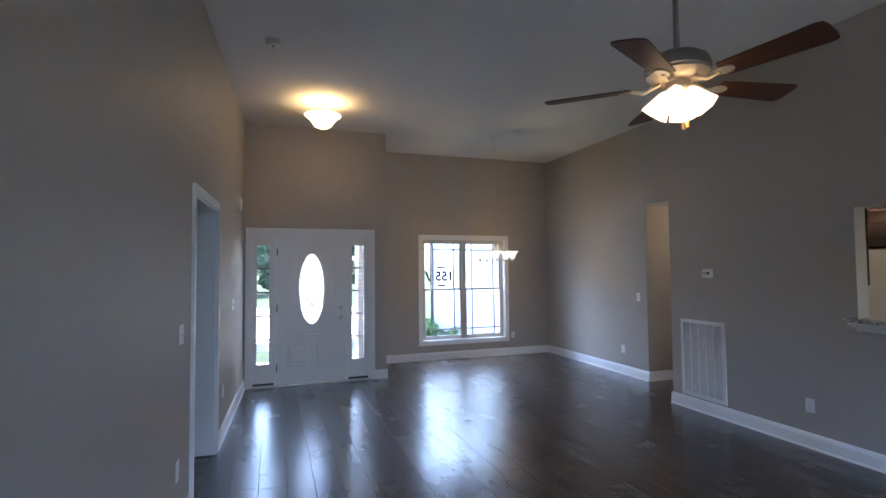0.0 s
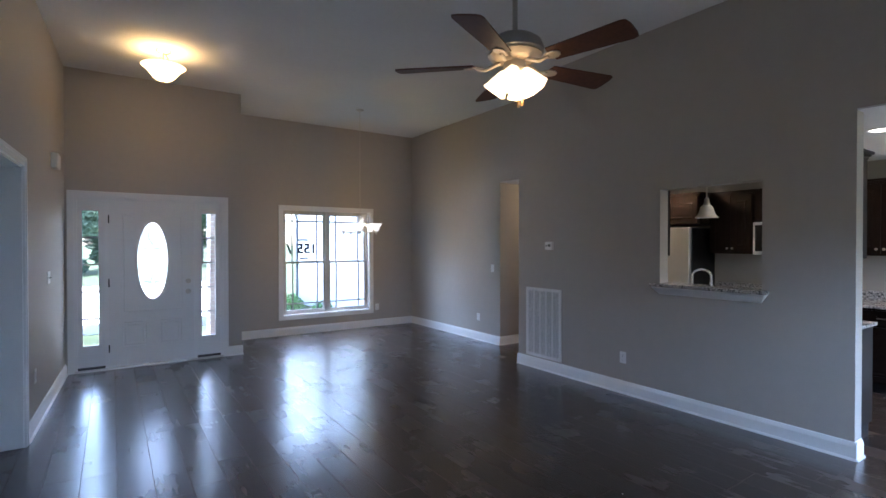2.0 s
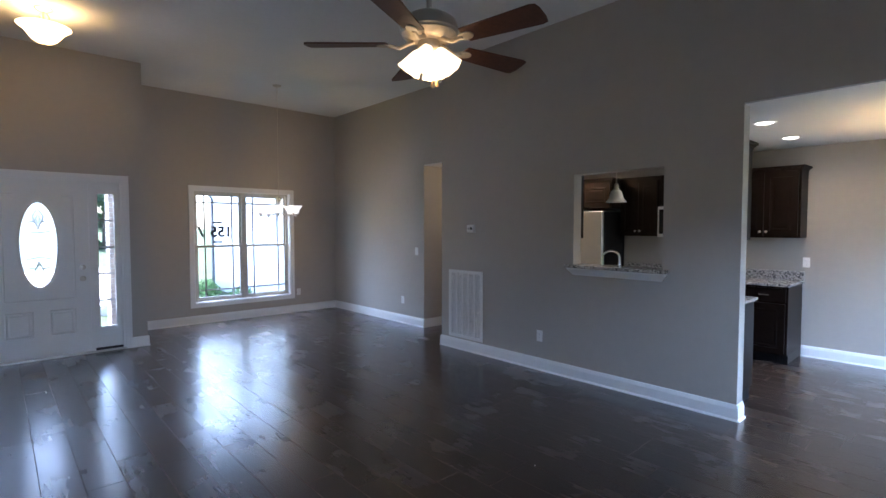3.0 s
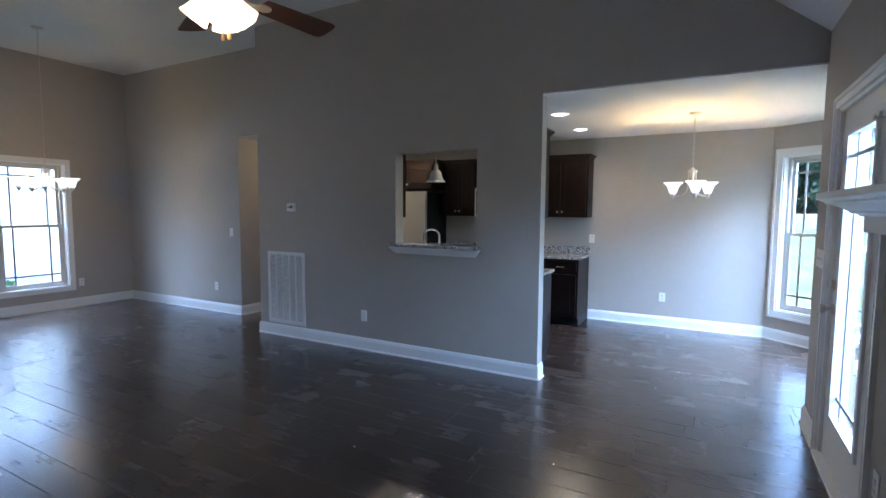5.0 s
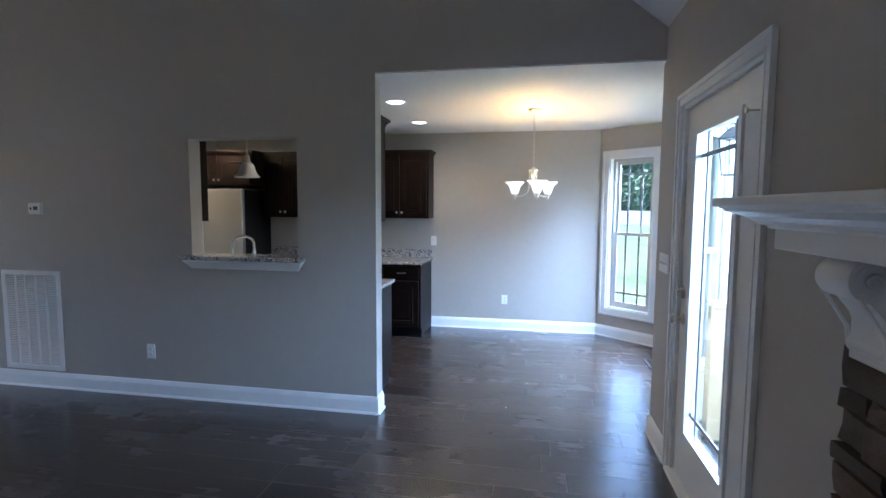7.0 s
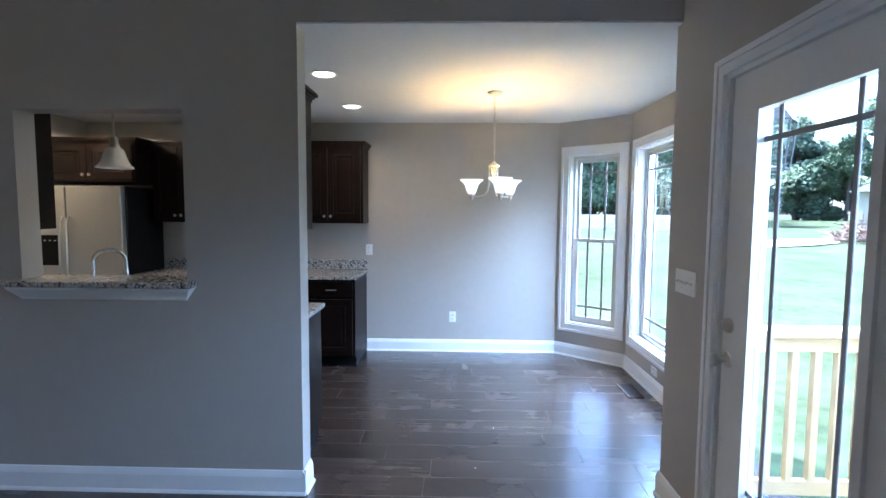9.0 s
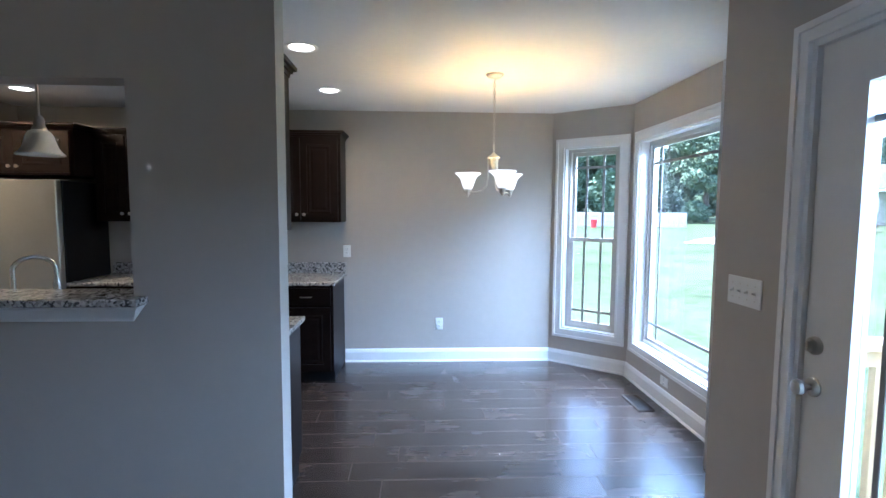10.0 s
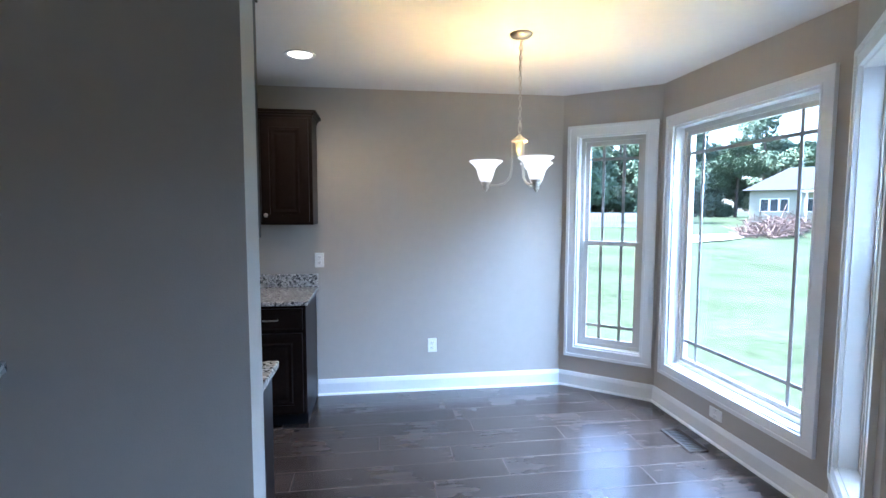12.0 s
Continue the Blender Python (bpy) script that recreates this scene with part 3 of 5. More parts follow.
for x0, x1, g0, g1 in ((0.0, 0.268, 0.042, 0.212), (1.272, 1.555, 1.322, 1.500)):
    bm = bmesh.new()
    slab_with_hole(bm, x0, x1, 0.05, 2.062, g0, g1, 0.30, 1.925, 0.03, 0.07)
    sl = part("sidelight", bm, DOOR, entry, "white sidelight panel")
    part("light_trim", frame_bm(g0 - 0.02, g1 + 0.02, 0.28, 1.945, 0.026, 0.02, 0.045), DOOR, sl)
    for k in range(5):
        z0 = 0.30 + k * 0.325
        pn = part("pane", bbox(g0, 0.048, z0, g1, 0.052, z0 + 0.325, 0), GLASS, sl, "clear glass pane")
        pn.visible_shadow = False
        if k:
            part("grid_bar", bbox(g0, 0.036, z0 - 0.011, g1, 0.046, z0 + 0.011), GRID, sl)

# the patio door
patio = thing("door_2", pose(0, YB, 0, 0, 0, 180) @ pose(-7.475, 0, 0), "white patio door with full prairie-grid glass, closed", "door", kind="structure")
# local x runs against the world's x: x_local = 7.475 - x_world
A, B = 3.24, 4.235
part("casing", casing_bm(A, B, 0, 2.09, 0.062, 3), TRIM, patio)
part("door_frame", frame_bm(A, B, -0.03, 2.09, 0.022, 0.0, 0.13), TRIM, patio)
part("threshold", bbox(A, -0.03, 0, B, 0.13, 0.02), TRIM, patio)
part("door_stop_strip", frame_bm(A + 0.02, B - 0.02, 0.0, 2.07, 0.02, 0.066, 0.10), TRIM, patio)
bm = bmesh.new()
slab_with_hole(bm, A + 0.024, B - 0.024, 0.022, 2.066, A + 0.215, B - 0.255, 0.32, 1.91, 0.02, 0.062)
pslab = part("door_slab", bm, DOOR, patio)
part("glass_trim", frame_bm(A + 0.183, B - 0.223, 0.288, 1.942, 0.036, 0.006, 0.03), DOOR, pslab, "white raised glazing frame")
pn = part("pane", bbox(A + 0.215, 0.040, 0.32, B - 0.255, 0.044, 1.91, 0), GLASS, pslab, "clear glass pane")
pn.visible_shadow = False
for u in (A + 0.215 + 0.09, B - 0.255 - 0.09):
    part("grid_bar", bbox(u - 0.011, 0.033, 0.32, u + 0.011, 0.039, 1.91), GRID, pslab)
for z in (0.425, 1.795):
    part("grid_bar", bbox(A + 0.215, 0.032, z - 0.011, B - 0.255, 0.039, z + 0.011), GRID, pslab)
knob(pslab, A + 0.072, 0.915, 0.02)
deadbolt(pslab, A + 0.072, 1.06, 0.02)
for z in (0.24, 1.08, 1.86):
    part("hinge", bbox(B - 0.032, 0.004, z - 0.055, B - 0.018, 0.024, z + 0.055), BLACKM, pslab, "dark hinge")
part("door_stop", turned([(0.004, 0), (0.004, 0.05), (0.011, 0.052), (0.011, 0.06)], pose(B - 0.03, 0.004, 1.885, 90)), NICKEL, pslab, "hinge-pin door stop")

# cased opening in the side wall
trim = thing("trim_1", SIDE @ pose(XL, 4.3175, 0, 0, 0, 90), "white cased opening to the side room", "trim", kind="structure")
part("casing", casing_bm(-0.4975, 0.4975, 0, 2.10, 0.062, 3), TRIM, trim)
bm = bmesh.new()
for c in [(-0.4975, -0.001, 0.006, -0.48, 0.152, 2.10), (0.48, -0.001, 0.006, 0.4975, 0.152, 2.10), (-0.48, -0.001, 2.083, 0.48, 0.152, 2.10)]:
    box(bm, *c)
part("jamb", bm, TRIM, trim)


# ---------------------------------------------------------------- wall plates and small fixtures
def plate(name, m, w, h, label, category, group, kind):
    """Cover plate; m: x along the wall, y into the wall, z up, origin at its centre."""
    t = thing(name, m, label, category, group)
    bm = bbox(-w / 2, -0.006, -h / 2, w / 2, 0, h / 2, 0.003, 2)
    part("cover_plate", bm, PLASTIC, t)
    if kind == "outlet":
        for z in (0.021, -0.021):
            rc = part("receptacle", bbox(-0.0165, -0.009, z - 0.0145, 0.0165, -0.004, z + 0.0145, 0.003, 2), PLASTIC, t)
            for x in (-0.0065, 0.0065):
                part("slot", bbox(x - 0.0012, -0.0095, z - 0.001, x + 0.0012, -0.008, z + 0.008, 0), SLOT, rc)
            part("slot", bbox(-0.002, -0.0095, z - 0.010, 0.002, -0.008, z - 0.006, 0), SLOT, rc)
        part("screw", turned([(0.0025, 0), (0.0025, 0.0015)], pose(0, -0.006, 0, 90), 8), NICKEL, t)
    else:
        n = int(kind)
        for i in range(n):
            x = (i - (n - 1) / 2) * 0.046
            part("toggle_well", bbox(x - 0.005, -0.0075, -0.012, x + 0.005, -0.005, 0.012, 0.001), PLASTIC, t)
            up = 1 if i % 2 == 0 else -1
            bm = bmesh.new()
            box(bm, -0.0035, -0.016, -0.0035, 0.0035, 0, 0.0035, pose(x, -0.006, 0.003 * up, 25 * up))
            part("toggle", bm, PLASTIC, t)
            for z in (0.03, -0.03):
                part("screw", turned([(0.0025, 0), (0.0025, 0.0015)], pose(x, -0.006, z, 90), 8), NICKEL, t)
    return t


def on_x(x, y, z):      # on a wall whose room side looks to -x
    return pose(x, y, z, 0, 0, -90)


def on_side(y, z):      # on the side wall, looking to +x
    return SIDE @ pose(XL, y, z, 0, 0, 90)


OUT = ("white double electrical outlet on the wall", "outlet", "outlets")
plate("outlet", on_x(XK, 3.17, 0.365), 0.075, 0.118, *OUT, "outlet")
plate("outlet", on_x(XD, 6.21, 0.367), 0.072, 0.116, *OUT, "outlet")
plate("outlet", pose(4.42, YF, 0.36), 0.072, 0.116, *OUT, "outlet")
plate("outlet", on_x(XN, 0.508, 0.38), 0.072, 0.116, *OUT, "outlet")
plate("outlet", pose(6.215, -1.195, 0.195, 0, 0, 180), 0.116, 0.072, "white outlet set on its side below the bay window", "outlet", "outlets", "outlet")
plate("outlet", pose(3.07, YB, 0.38, 0, 0, 180), 0.072, 0.116, *OUT, "outlet")
plate("outlet", on_side(3.40, 0.405), 0.072, 0.116, *OUT, "outlet")
plate("outlet", on_side(5.28, 0.43), 0.072, 0.116, *OUT, "outlet")
plate("outlet", on_x(XN, 1.415, 1.105), 0.072, 0.116, "white outlet above the granite counter", "outlet", "outlets", "outlet")
SWI = ("white toggle light switch on the wall", "light switch", "light switches")
plate("light_switch", on_x(XD, 5.86, 1.15), 0.072, 0.116, *SWI, "1")
plate("light_switch", on_side(3.457, 1.19), 0.118, 0.116, "white double toggle switch beside the cased opening", "light switch", "light switches", "2")
plate("light_switch", on_side(6.015, 1.20), 0.165, 0.116, "white triple toggle switch near the entry", "light switch", "light switches", "3")
plate("light_switch", pose(4.515, YB, 1.187, 0, 0, 180), 0.208, 0.118, "white four-gang toggle switch beside the patio door", "light switch", "light switches", "4")

th = thing("thermostat", on_x(XK, 4.185, 1.50), "white wall thermostat with small grey screen", "thermostat")
part("backplate", bbox(-0.062, -0.004, -0.048, 0.062, 0, 0.048, 0.002), PLASTIC, th)
part("body", bbox(-0.058, -0.026, -0.044, 0.058, -0.004, 0.044, 0.006, 3), PLASTIC, th)
part("screen", bbox(-0.005, -0.0275, -0.012, 0.035, -0.0255, 0.018, 0), mat("lcd", (0.12, 0.14, 0.12), 0.2), th, "grey display")
part("button", bbox(-0.038, -0.0285, -0.010, -0.022, -0.0255, 0.010, 0.001), SLOT, th)

ch = thing("door_chime", on_side(6.31, 2.35), "white door chime box high on the wall", "door chime")
part("box", bbox(-0.10, -0.055, -0.075, 0.10, 0, 0.075, 0.008, 3), PLASTIC, ch)
part("cover", bbox(-0.085, -0.060, -0.06, 0.085, -0.052, 0.06, 0.004, 2), PLASTIC, ch)

sd = thing("smoke_detector", pose(0.25, 4.6, ZC, 180), "round white smoke detector on the ceiling", "smoke detector")
part("base", turned([(0.07, 0), (0.07, 0.012), (0.064, 0.014)]), PLASTIC, sd, "", True)
part("housing", turned([(0.060, 0.013), (0.062, 0.030), (0.052, 0.042), (0.02, 0.045)]), PLASTIC, sd, "", True)
part("test_button", turned([(0.012, 0.044), (0.011, 0.049)]), SLOT, sd)

# return-air grille with columns of fine louvres
gr = thing("return_grille", on_x(XK, 4.285, 0.567), "large white return-air grille above the baseboard", "vent grille")
W, H = 0.575, 0.84
part("frame", frame_bm(-W / 2, W / 2, -H / 2, H / 2, 0.035, -0.012, 0), TRIM, gr)
part("backing", bbox(-W / 2 + 0.03, -0.002, -H / 2 + 0.03, W / 2 - 0.03, 0.0, H / 2 - 0.03, 0), mat("duct_dark", (0.16, 0.16, 0.16), 0.8), gr, "dark duct behind the louvres")
cols = 5
cw = (W - 0.07) / cols
for i in range(1, cols):
    x = -W / 2 + 0.035 + i * cw
    part("divider", bbox(x - 0.010, -0.013, -H / 2 + 0.035, x + 0.007, -0.001, H / 2 - 0.035), TRIM, gr)
nl = 52
me_l = None
for i in range(nl):
    z = -H / 2 + 0.042 + i * (H - 0.084) / (nl - 1)
    if me_l is None:
        bm = bmesh.new()
        box(bm, -W / 2 + 0.036, -0.0062, -0.0007, W / 2 - 0.036, 0.0050, 0.0007, pose(0, -0.0060, 0, 52))
        ob = part("louvre", bm, TRIM, gr)
        me_l = ob.data
    else:
        ob = new("louvre", me_l)
        ob.parent = gr
    ob.matrix_basis = pose(0, 0, z)

# floor register
rg = thing("floor_register", pose(6.28, -1.02, 0.001), "brown metal floor register near the bay window", "floor vent")
BRONZE = mat("register_bronze", (0.05, 0.038, 0.03), 0.75, spec=0.15)
part("frame", frame_bm(-0.16, 0.16, -0.065, 0.065, 0.018, 0, 0.006), BRONZE, rg).matrix_basis = pose(0, 0, 0.0, -90) @ pose(0, -0.006, 0)
part("backing", bbox(-0.145, -0.05, 0.0, 0.145, 0.05, 0.001, 0), SLOT, rg)
for i in range(13):
    x = -0.13 + i * 0.26 / 12
    part("fin", bbox(x - 0.003, -0.048, 0.001, x + 0.003, 0.048, 0.005, 0), BRONZE, rg)


# ---------------------------------------------------------------- lamps
SHADE_ON = mat("lit_glass_shade", (0.9, 0.88, 0.82), 0.35, var=0.03, scale=18, emit=(1.0, 0.66, 0.30), power=0.26)
SHADE_BOWL = mat("lit_glass_bowl", (0.9, 0.88, 0.82), 0.35, var=0.03, scale=18, emit=(1.0, 0.60, 0.22), power=0.62)
SHADE_SOFT = mat("lit_white_shade", (0.9, 0.88, 0.84), 0.35, var=0.03, scale=18, emit=(1.0, 0.90, 0.74), power=0.10)
SHADE_OFF = mat("alabaster_shade", (0.88, 0.86, 0.81), 0.35, var=0.12, scale=22)
BULB = mat("bulb", (1, 1, 1), 0.4, var=0, emit=(1.0, 0.86, 0.66), power=0.8)
FANWOOD = mat("fan_blade_wood", (0.085, 0.032, 0.018), 0.5, spec=0.3, var=0.35, scale=4)
PEWTER = mat("pewter", (0.42, 0.39, 0.34), 0.38, metal=0.9, var=0.06, scale=20)
IVORY = mat("fan_ivory", (0.50, 0.42, 0.31), 0.4, metal=0.4, var=0.05)


def shade_bm(r0, r1, h, m=None, flute=0.0, lobes=0, seg=32):
    """A bell shade, narrow at the bottom, with real thickness; open at the wide end."""
    out = [(r0 * 0.75, 0), (r0, h * 0.06), (r0 * 1.28, h * 0.22), (r0 * 1.52, h * 0.44), (r0 * 1.75, h * 0.64), (r0 * 1.75 + (r1 - r0 * 1.75) * 0.45, h * 0.83), (r1 * 0.97, h * 0.95), (r1, h)]
    ins = [(r - 0.004, z + 0.003) for r, z in out[::-1]]
    bm = bmesh.new()
    lathe(bm, out + ins, m, seg, flute, lobes)
    return bm


fan = thing("ceiling_fan", pose(1.95, 1.82, 0.0), "five-blade ceiling fan with walnut blades and lit glass shades", "ceiling fan")
part("canopy", turned([(0.07, ZC), (0.07, ZC - 0.02), (0.05, ZC - 0.055), (0.02, ZC - 0.07)]), PEWTER, fan, "", True)
part("downrod", turned([(0.0125, ZC - 0.06), (0.0125, 2.50)], seg=14), PEWTER, fan, "", True)
part("motor_housing", turned([(0.02, 2.525), (0.045, 2.52), (0.095, 2.507), (0.125, 2.485), (0.137, 2.455), (0.137, 2.435), (0.128, 2.428)], seg=40), PEWTER, fan, "pewter domed motor housing", True)
hub = part("vent_ring", turned([(0.128, 2.428), (0.130, 2.420), (0.105, 2.402), (0.082, 2.393), (0.05, 2.392)], seg=40), IVORY, fan, "pale ribbed vent ring", True)
for i in range(40):
    bm = bmesh.new()
    box(bm, 0.088, -0.0022, -0.0012, 0.118, 0.0022, 0.0012, pose(0, 0, 0, 0, 0, 9 * i) @ pose(0, 0, 2.4035, 0, -32) @ pose(0, 0, 0))
    part("vent_slot", bm, SLOT, hub).matrix_basis = pose(0, 0, -0.0035)
part("switch_housing", turned([(0.045, 2.395), (0.052, 2.385), (0.055, 2.360), (0.048, 2.345), (0.03, 2.335)], seg=28), IVORY, fan, "", True)
BLADE_ANGLES = [72 * k - 7 for k in range(5)]
for a in BLADE_ANGLES:
    r = pose(0, 0, 2.375, 0, 0, a) @ pose(0, 0, 0, -12)
    bm = bmesh.new()
    out = [(0.20, -0.052), (0.555, -0.070), (0.577, -0.062), (0.585, -0.030), (0.585, 0.030), (0.577, 0.062), (0.555, 0.070), (0.20, 0.052), (0.19, 0.0)]
    prism(bm, out, 0, 0.007, "z", r)
    bevelled(bm, 0.0015)
    bl = part("blade", bm, FANWOOD, fan)
    bm = bmesh.new()
    prism(bm, [(0.17, -0.014), (0.195, -0.027), (0.225, -0.026), (0.243, -0.014), (0.248, 0.0), (0.243, 0.014), (0.225, 0.026), (0.195, 0.027), (0.17, 0.014)], -0.006, -0.0005, "z", r)
    tube(bm, [r @ Vector((0.19, 0, -0.003)), r @ Vector((0.14, 0, -0.014)), r @ Vector((0.10, 0, 0.004)), r @ Vector((0.07, 0, 0.016))], 0.010, 8)
    part("blade_iron", bm, IVORY, bl, "pale cast blade iron", True)
for i in range(4):
    m = pose(0, 0, 2.352, 0, 0, 35 + 90 * i) @ pose(0.040, 0, -0.005, 0, 144)
    part("glass_shade", shade_bm(0.027, 0.060, 0.108, m, 0.06, 6), SHADE_ON, fan, "glowing frosted tulip glass shade", True)
    bm = bmesh.new()
    tube(bm, [(0.03 * math.cos(radians(35 + 90 * i)), 0.03 * math.sin(radians(35 + 90 * i)), 2.362), tuple((m @ Vector((0, 0, 0.006))))], 0.014, 10)
    part("lamp_holder", bm, IVORY, fan, "", True)
for dx, dy, zl in ((0.03, -0.02, 2.195), (-0.01, -0.035, 2.178)):
    bm = bmesh.new()
    tube(bm, [(dx, dy, 2.33), (dx, dy, zl + 0.02)], 0.0012, 5)
    c = part("pull_chain", bm, NICKEL, fan)
    part("chain_pull", turned([(0.003, 0.035), (0.006, 0.028), (0.009, 0.008), (0.006, 0)], pose(dx, dy, zl - 0.012), 12), mat("pull_wood", (0.55, 0.33, 0.14), 0.4), c, "pale wooden pull", True)
lamp("fan_lamp", 1.95, 1.82, 2.25, 0.25, radius=0.05)

entry_light = thing("ceiling_light", pose(0.806, 6.06, ZC), "lit semi-flush ceiling light with frosted bowl over the entry", "ceiling light")
part("canopy", turned([(0.075, 0), (0.075, -0.012), (0.05, -0.03), (0.02, -0.034)]), NICKEL, entry_light, "", True)
for k in range(3):
    a = radians(120 * k + 20)
    bm = bmesh.new()
    tube(bm, [(0.02 * math.cos(a), 0.02 * math.sin(a), -0.03), (0.045 * math.cos(a), 0.045 * math.sin(a), -0.07), (0.03 * math.cos(a), 0.03 * math.sin(a), -0.12), (0.10 * math.cos(a), 0.10 * math.sin(a), -0.165)], 0.006, 8)
    part("arm", bm, NICKEL, entry_light, "", True)
bowl = [(0.008, -0.330), (0.05, -0.322), (0.10, -0.292), (0.135, -0.245), (0.165, -0.205), (0.20, -0.180), (0.212, -0.170)]
part("bowl", turned(bowl + [(r - 0.004, z + 0.004) for r, z in bowl[::-1]], seg=40, cap=False), SHADE_BOWL, entry_light, "glowing frosted glass bowl", True)
part("finial", turned([(0.004, -0.348), (0.012, -0.340), (0.016, -0.332), (0.008, -0.326)], seg=16), NICKEL, entry_light, "", True)
lamp("entry_lamp", 0.806, 6.06, ZC - 0.235, 0.40, radius=0.05)


def chandelier(m, n, radius, first, label, shade, drop, rod, lit):
    """Chandelier with n up-turned bell shades. m: at the ceiling; drop: from there to the top cap."""
    t = thing("chandelier", m, label, "chandelier")
    part("canopy", turned([(0.062, 0), (0.060, -0.008), (0.045, -0.020), (0.015, -0.028)], seg=28), NICKEL, t, "", True)
    if rod:
        bm = bmesh.new()
        tube(bm, [(0, 0, -0.02), (0, 0, -drop)], 0.004, 8)
        part("stem", bm, NICKEL, t, "", True)
    else:
        k, z = 0, -0.03
        while z > -drop + 0.07:
            bm = bmesh.new()
            pts = [(0.007 * math.cos(q), 0, z - 0.016 + 0.016 * math.sin(q)) for q in [2 * math.pi * j / 10 for j in range(11)]]
            tube(bm, pts, 0.0028, 5)
            ln = part("chain_link", bm, NICKEL, t)
            ln.matrix_basis = pose(0, 0, 0, 0, 0, 90 * (k % 2))
            k, z = k + 1, z - 0.027
        bm = bmesh.new()
        tube(bm, [(0.028 * math.cos(q), 0, -drop + 0.034 + 0.028 * math.sin(q)) for q in [2 * math.pi * j / 20 for j in range(21)]], 0.003, 6)
        part("ring", bm, NICKEL, t, "", True)
    part("top_cap", turned([(0.006, -drop), (0.016, -drop - 0.015), (0.044, -drop - 0.034), (0.046, -drop - 0.040), (0.028, -drop - 0.045)], seg=24), NICKEL, t, "", True)
    part("column", turned([(0.024, -drop - 0.044), (0.020, -drop - 0.075), (0.012, -drop - 0.115), (0.006, -drop - 0.125)], seg=20), NICKEL, t, "", True)
    for k in range(n):
        a = radians(first + 360 / n * k)
        c, sn = math.cos(a), math.sin(a)
        bm = bmesh.new()
        prof = [(0.040, -drop - 0.040), (0.040, -drop - 0.10), (0.040, -drop - 0.18), (0.050, -drop - 0.235), (0.080, -drop - 0.268), (0.12, -drop - 0.280), (radius - 0.01, -drop - 0.280)]
        tube(bm, [(r * c, r * sn, z) for r, z in prof], 0.0065, 8)
        part("arm", bm, NICKEL, t, "", True)
        part("cup", turned([(0.006, -drop - 0.312), (0.010, -drop - 0.300), (0.018, -drop - 0.295), (0.019, -drop - 0.272), (0.026, -drop - 0.268), (0.028, -drop - 0.252)], pose(radius * c, radius * sn, 0), 18), NICKEL, t, "", True)
        part("glass_shade", shade_bm(0.031, 0.094, 0.118, pose(radius * c, radius * sn, -drop - 0.262)), shade, t, "", True)
        if lit:
            p = m @ Vector((radius * c, radius * sn, -drop - 0.185))
            lamp("chandelier_lamp", p.x, p.y, p.z, lit, radius=0.02)
    return t


chandelier(pose(6.07, 0.18, ZK), 3, 0.185, 71, "satin nickel three-light chandelier with lit bell shades", SHADE_SOFT, 0.535, False, 0.85)
chandelier(pose(3.50, 7.02, ZC), 5, 0.26, 100, "satin nickel five-light chandelier with white bell shades on a long stem", SHADE_SOFT, 1.60, True, 0)


def recessed(x, y):
    t = thing("recessed_light", pose(x, y, ZK), "lit round recessed ceiling light with white trim", "recessed light", "kitchen recessed lights")
    part("trim_ring", turned([(0.095, 0), (0.094, -0.005), (0.078, -0.006), (0.072, 0.0)], seg=32, cap=False), TRIM, t, "", True)
    part("bulb", turned([(0.07, -0.002), (0.05, -0.010), (0.01, -0.013)], seg=28), BULB, t, "glowing flood bulb", True)


for x, y, watts in ((5.56, 1.39, 2.4), (6.60, 1.42, 2.4), (6.70, 3.85, 9.0)):
    recessed(x, y)
    d = bpy.data.lights.new("recessed_lamp", "SPOT")
    d.energy, d.color, d.spot_size, d.spot_blend, d.shadow_soft_size = watts, (1.0, 0.74, 0.42), radians(165), 0.5, 0.06
    new("recessed_lamp", d).matrix_world = pose(x, y, ZK - 0.03)
lamp("dining_lamp", 3.50, 7.02, ZC - 1.76, 1.5, radius=0.012)
lamp("hall_lamp", 6.3, 5.25, 2.3, 1.2, (1.0, 0.70, 0.36))

# ---------------------------------------------------------------- kitchen
ESPRESSO = mat("espresso_wood", (0.010, 0.0062, 0.005), 0.36, spec=0.10, var=0.45, scale=9, bump=0.1, bscale=60)
STEEL = mat("stainless", (0.62, 0.61, 0.58), 0.3, metal=0.85, var=0.04, scale=3)
BLACK = mat("black_enamel", (0.008, 0.008, 0.009), 0.35, spec=0.15, var=0.1)
WHITEAPP = mat("white_enamel", (0.78, 0.78, 0.76), 0.3, var=0.02)


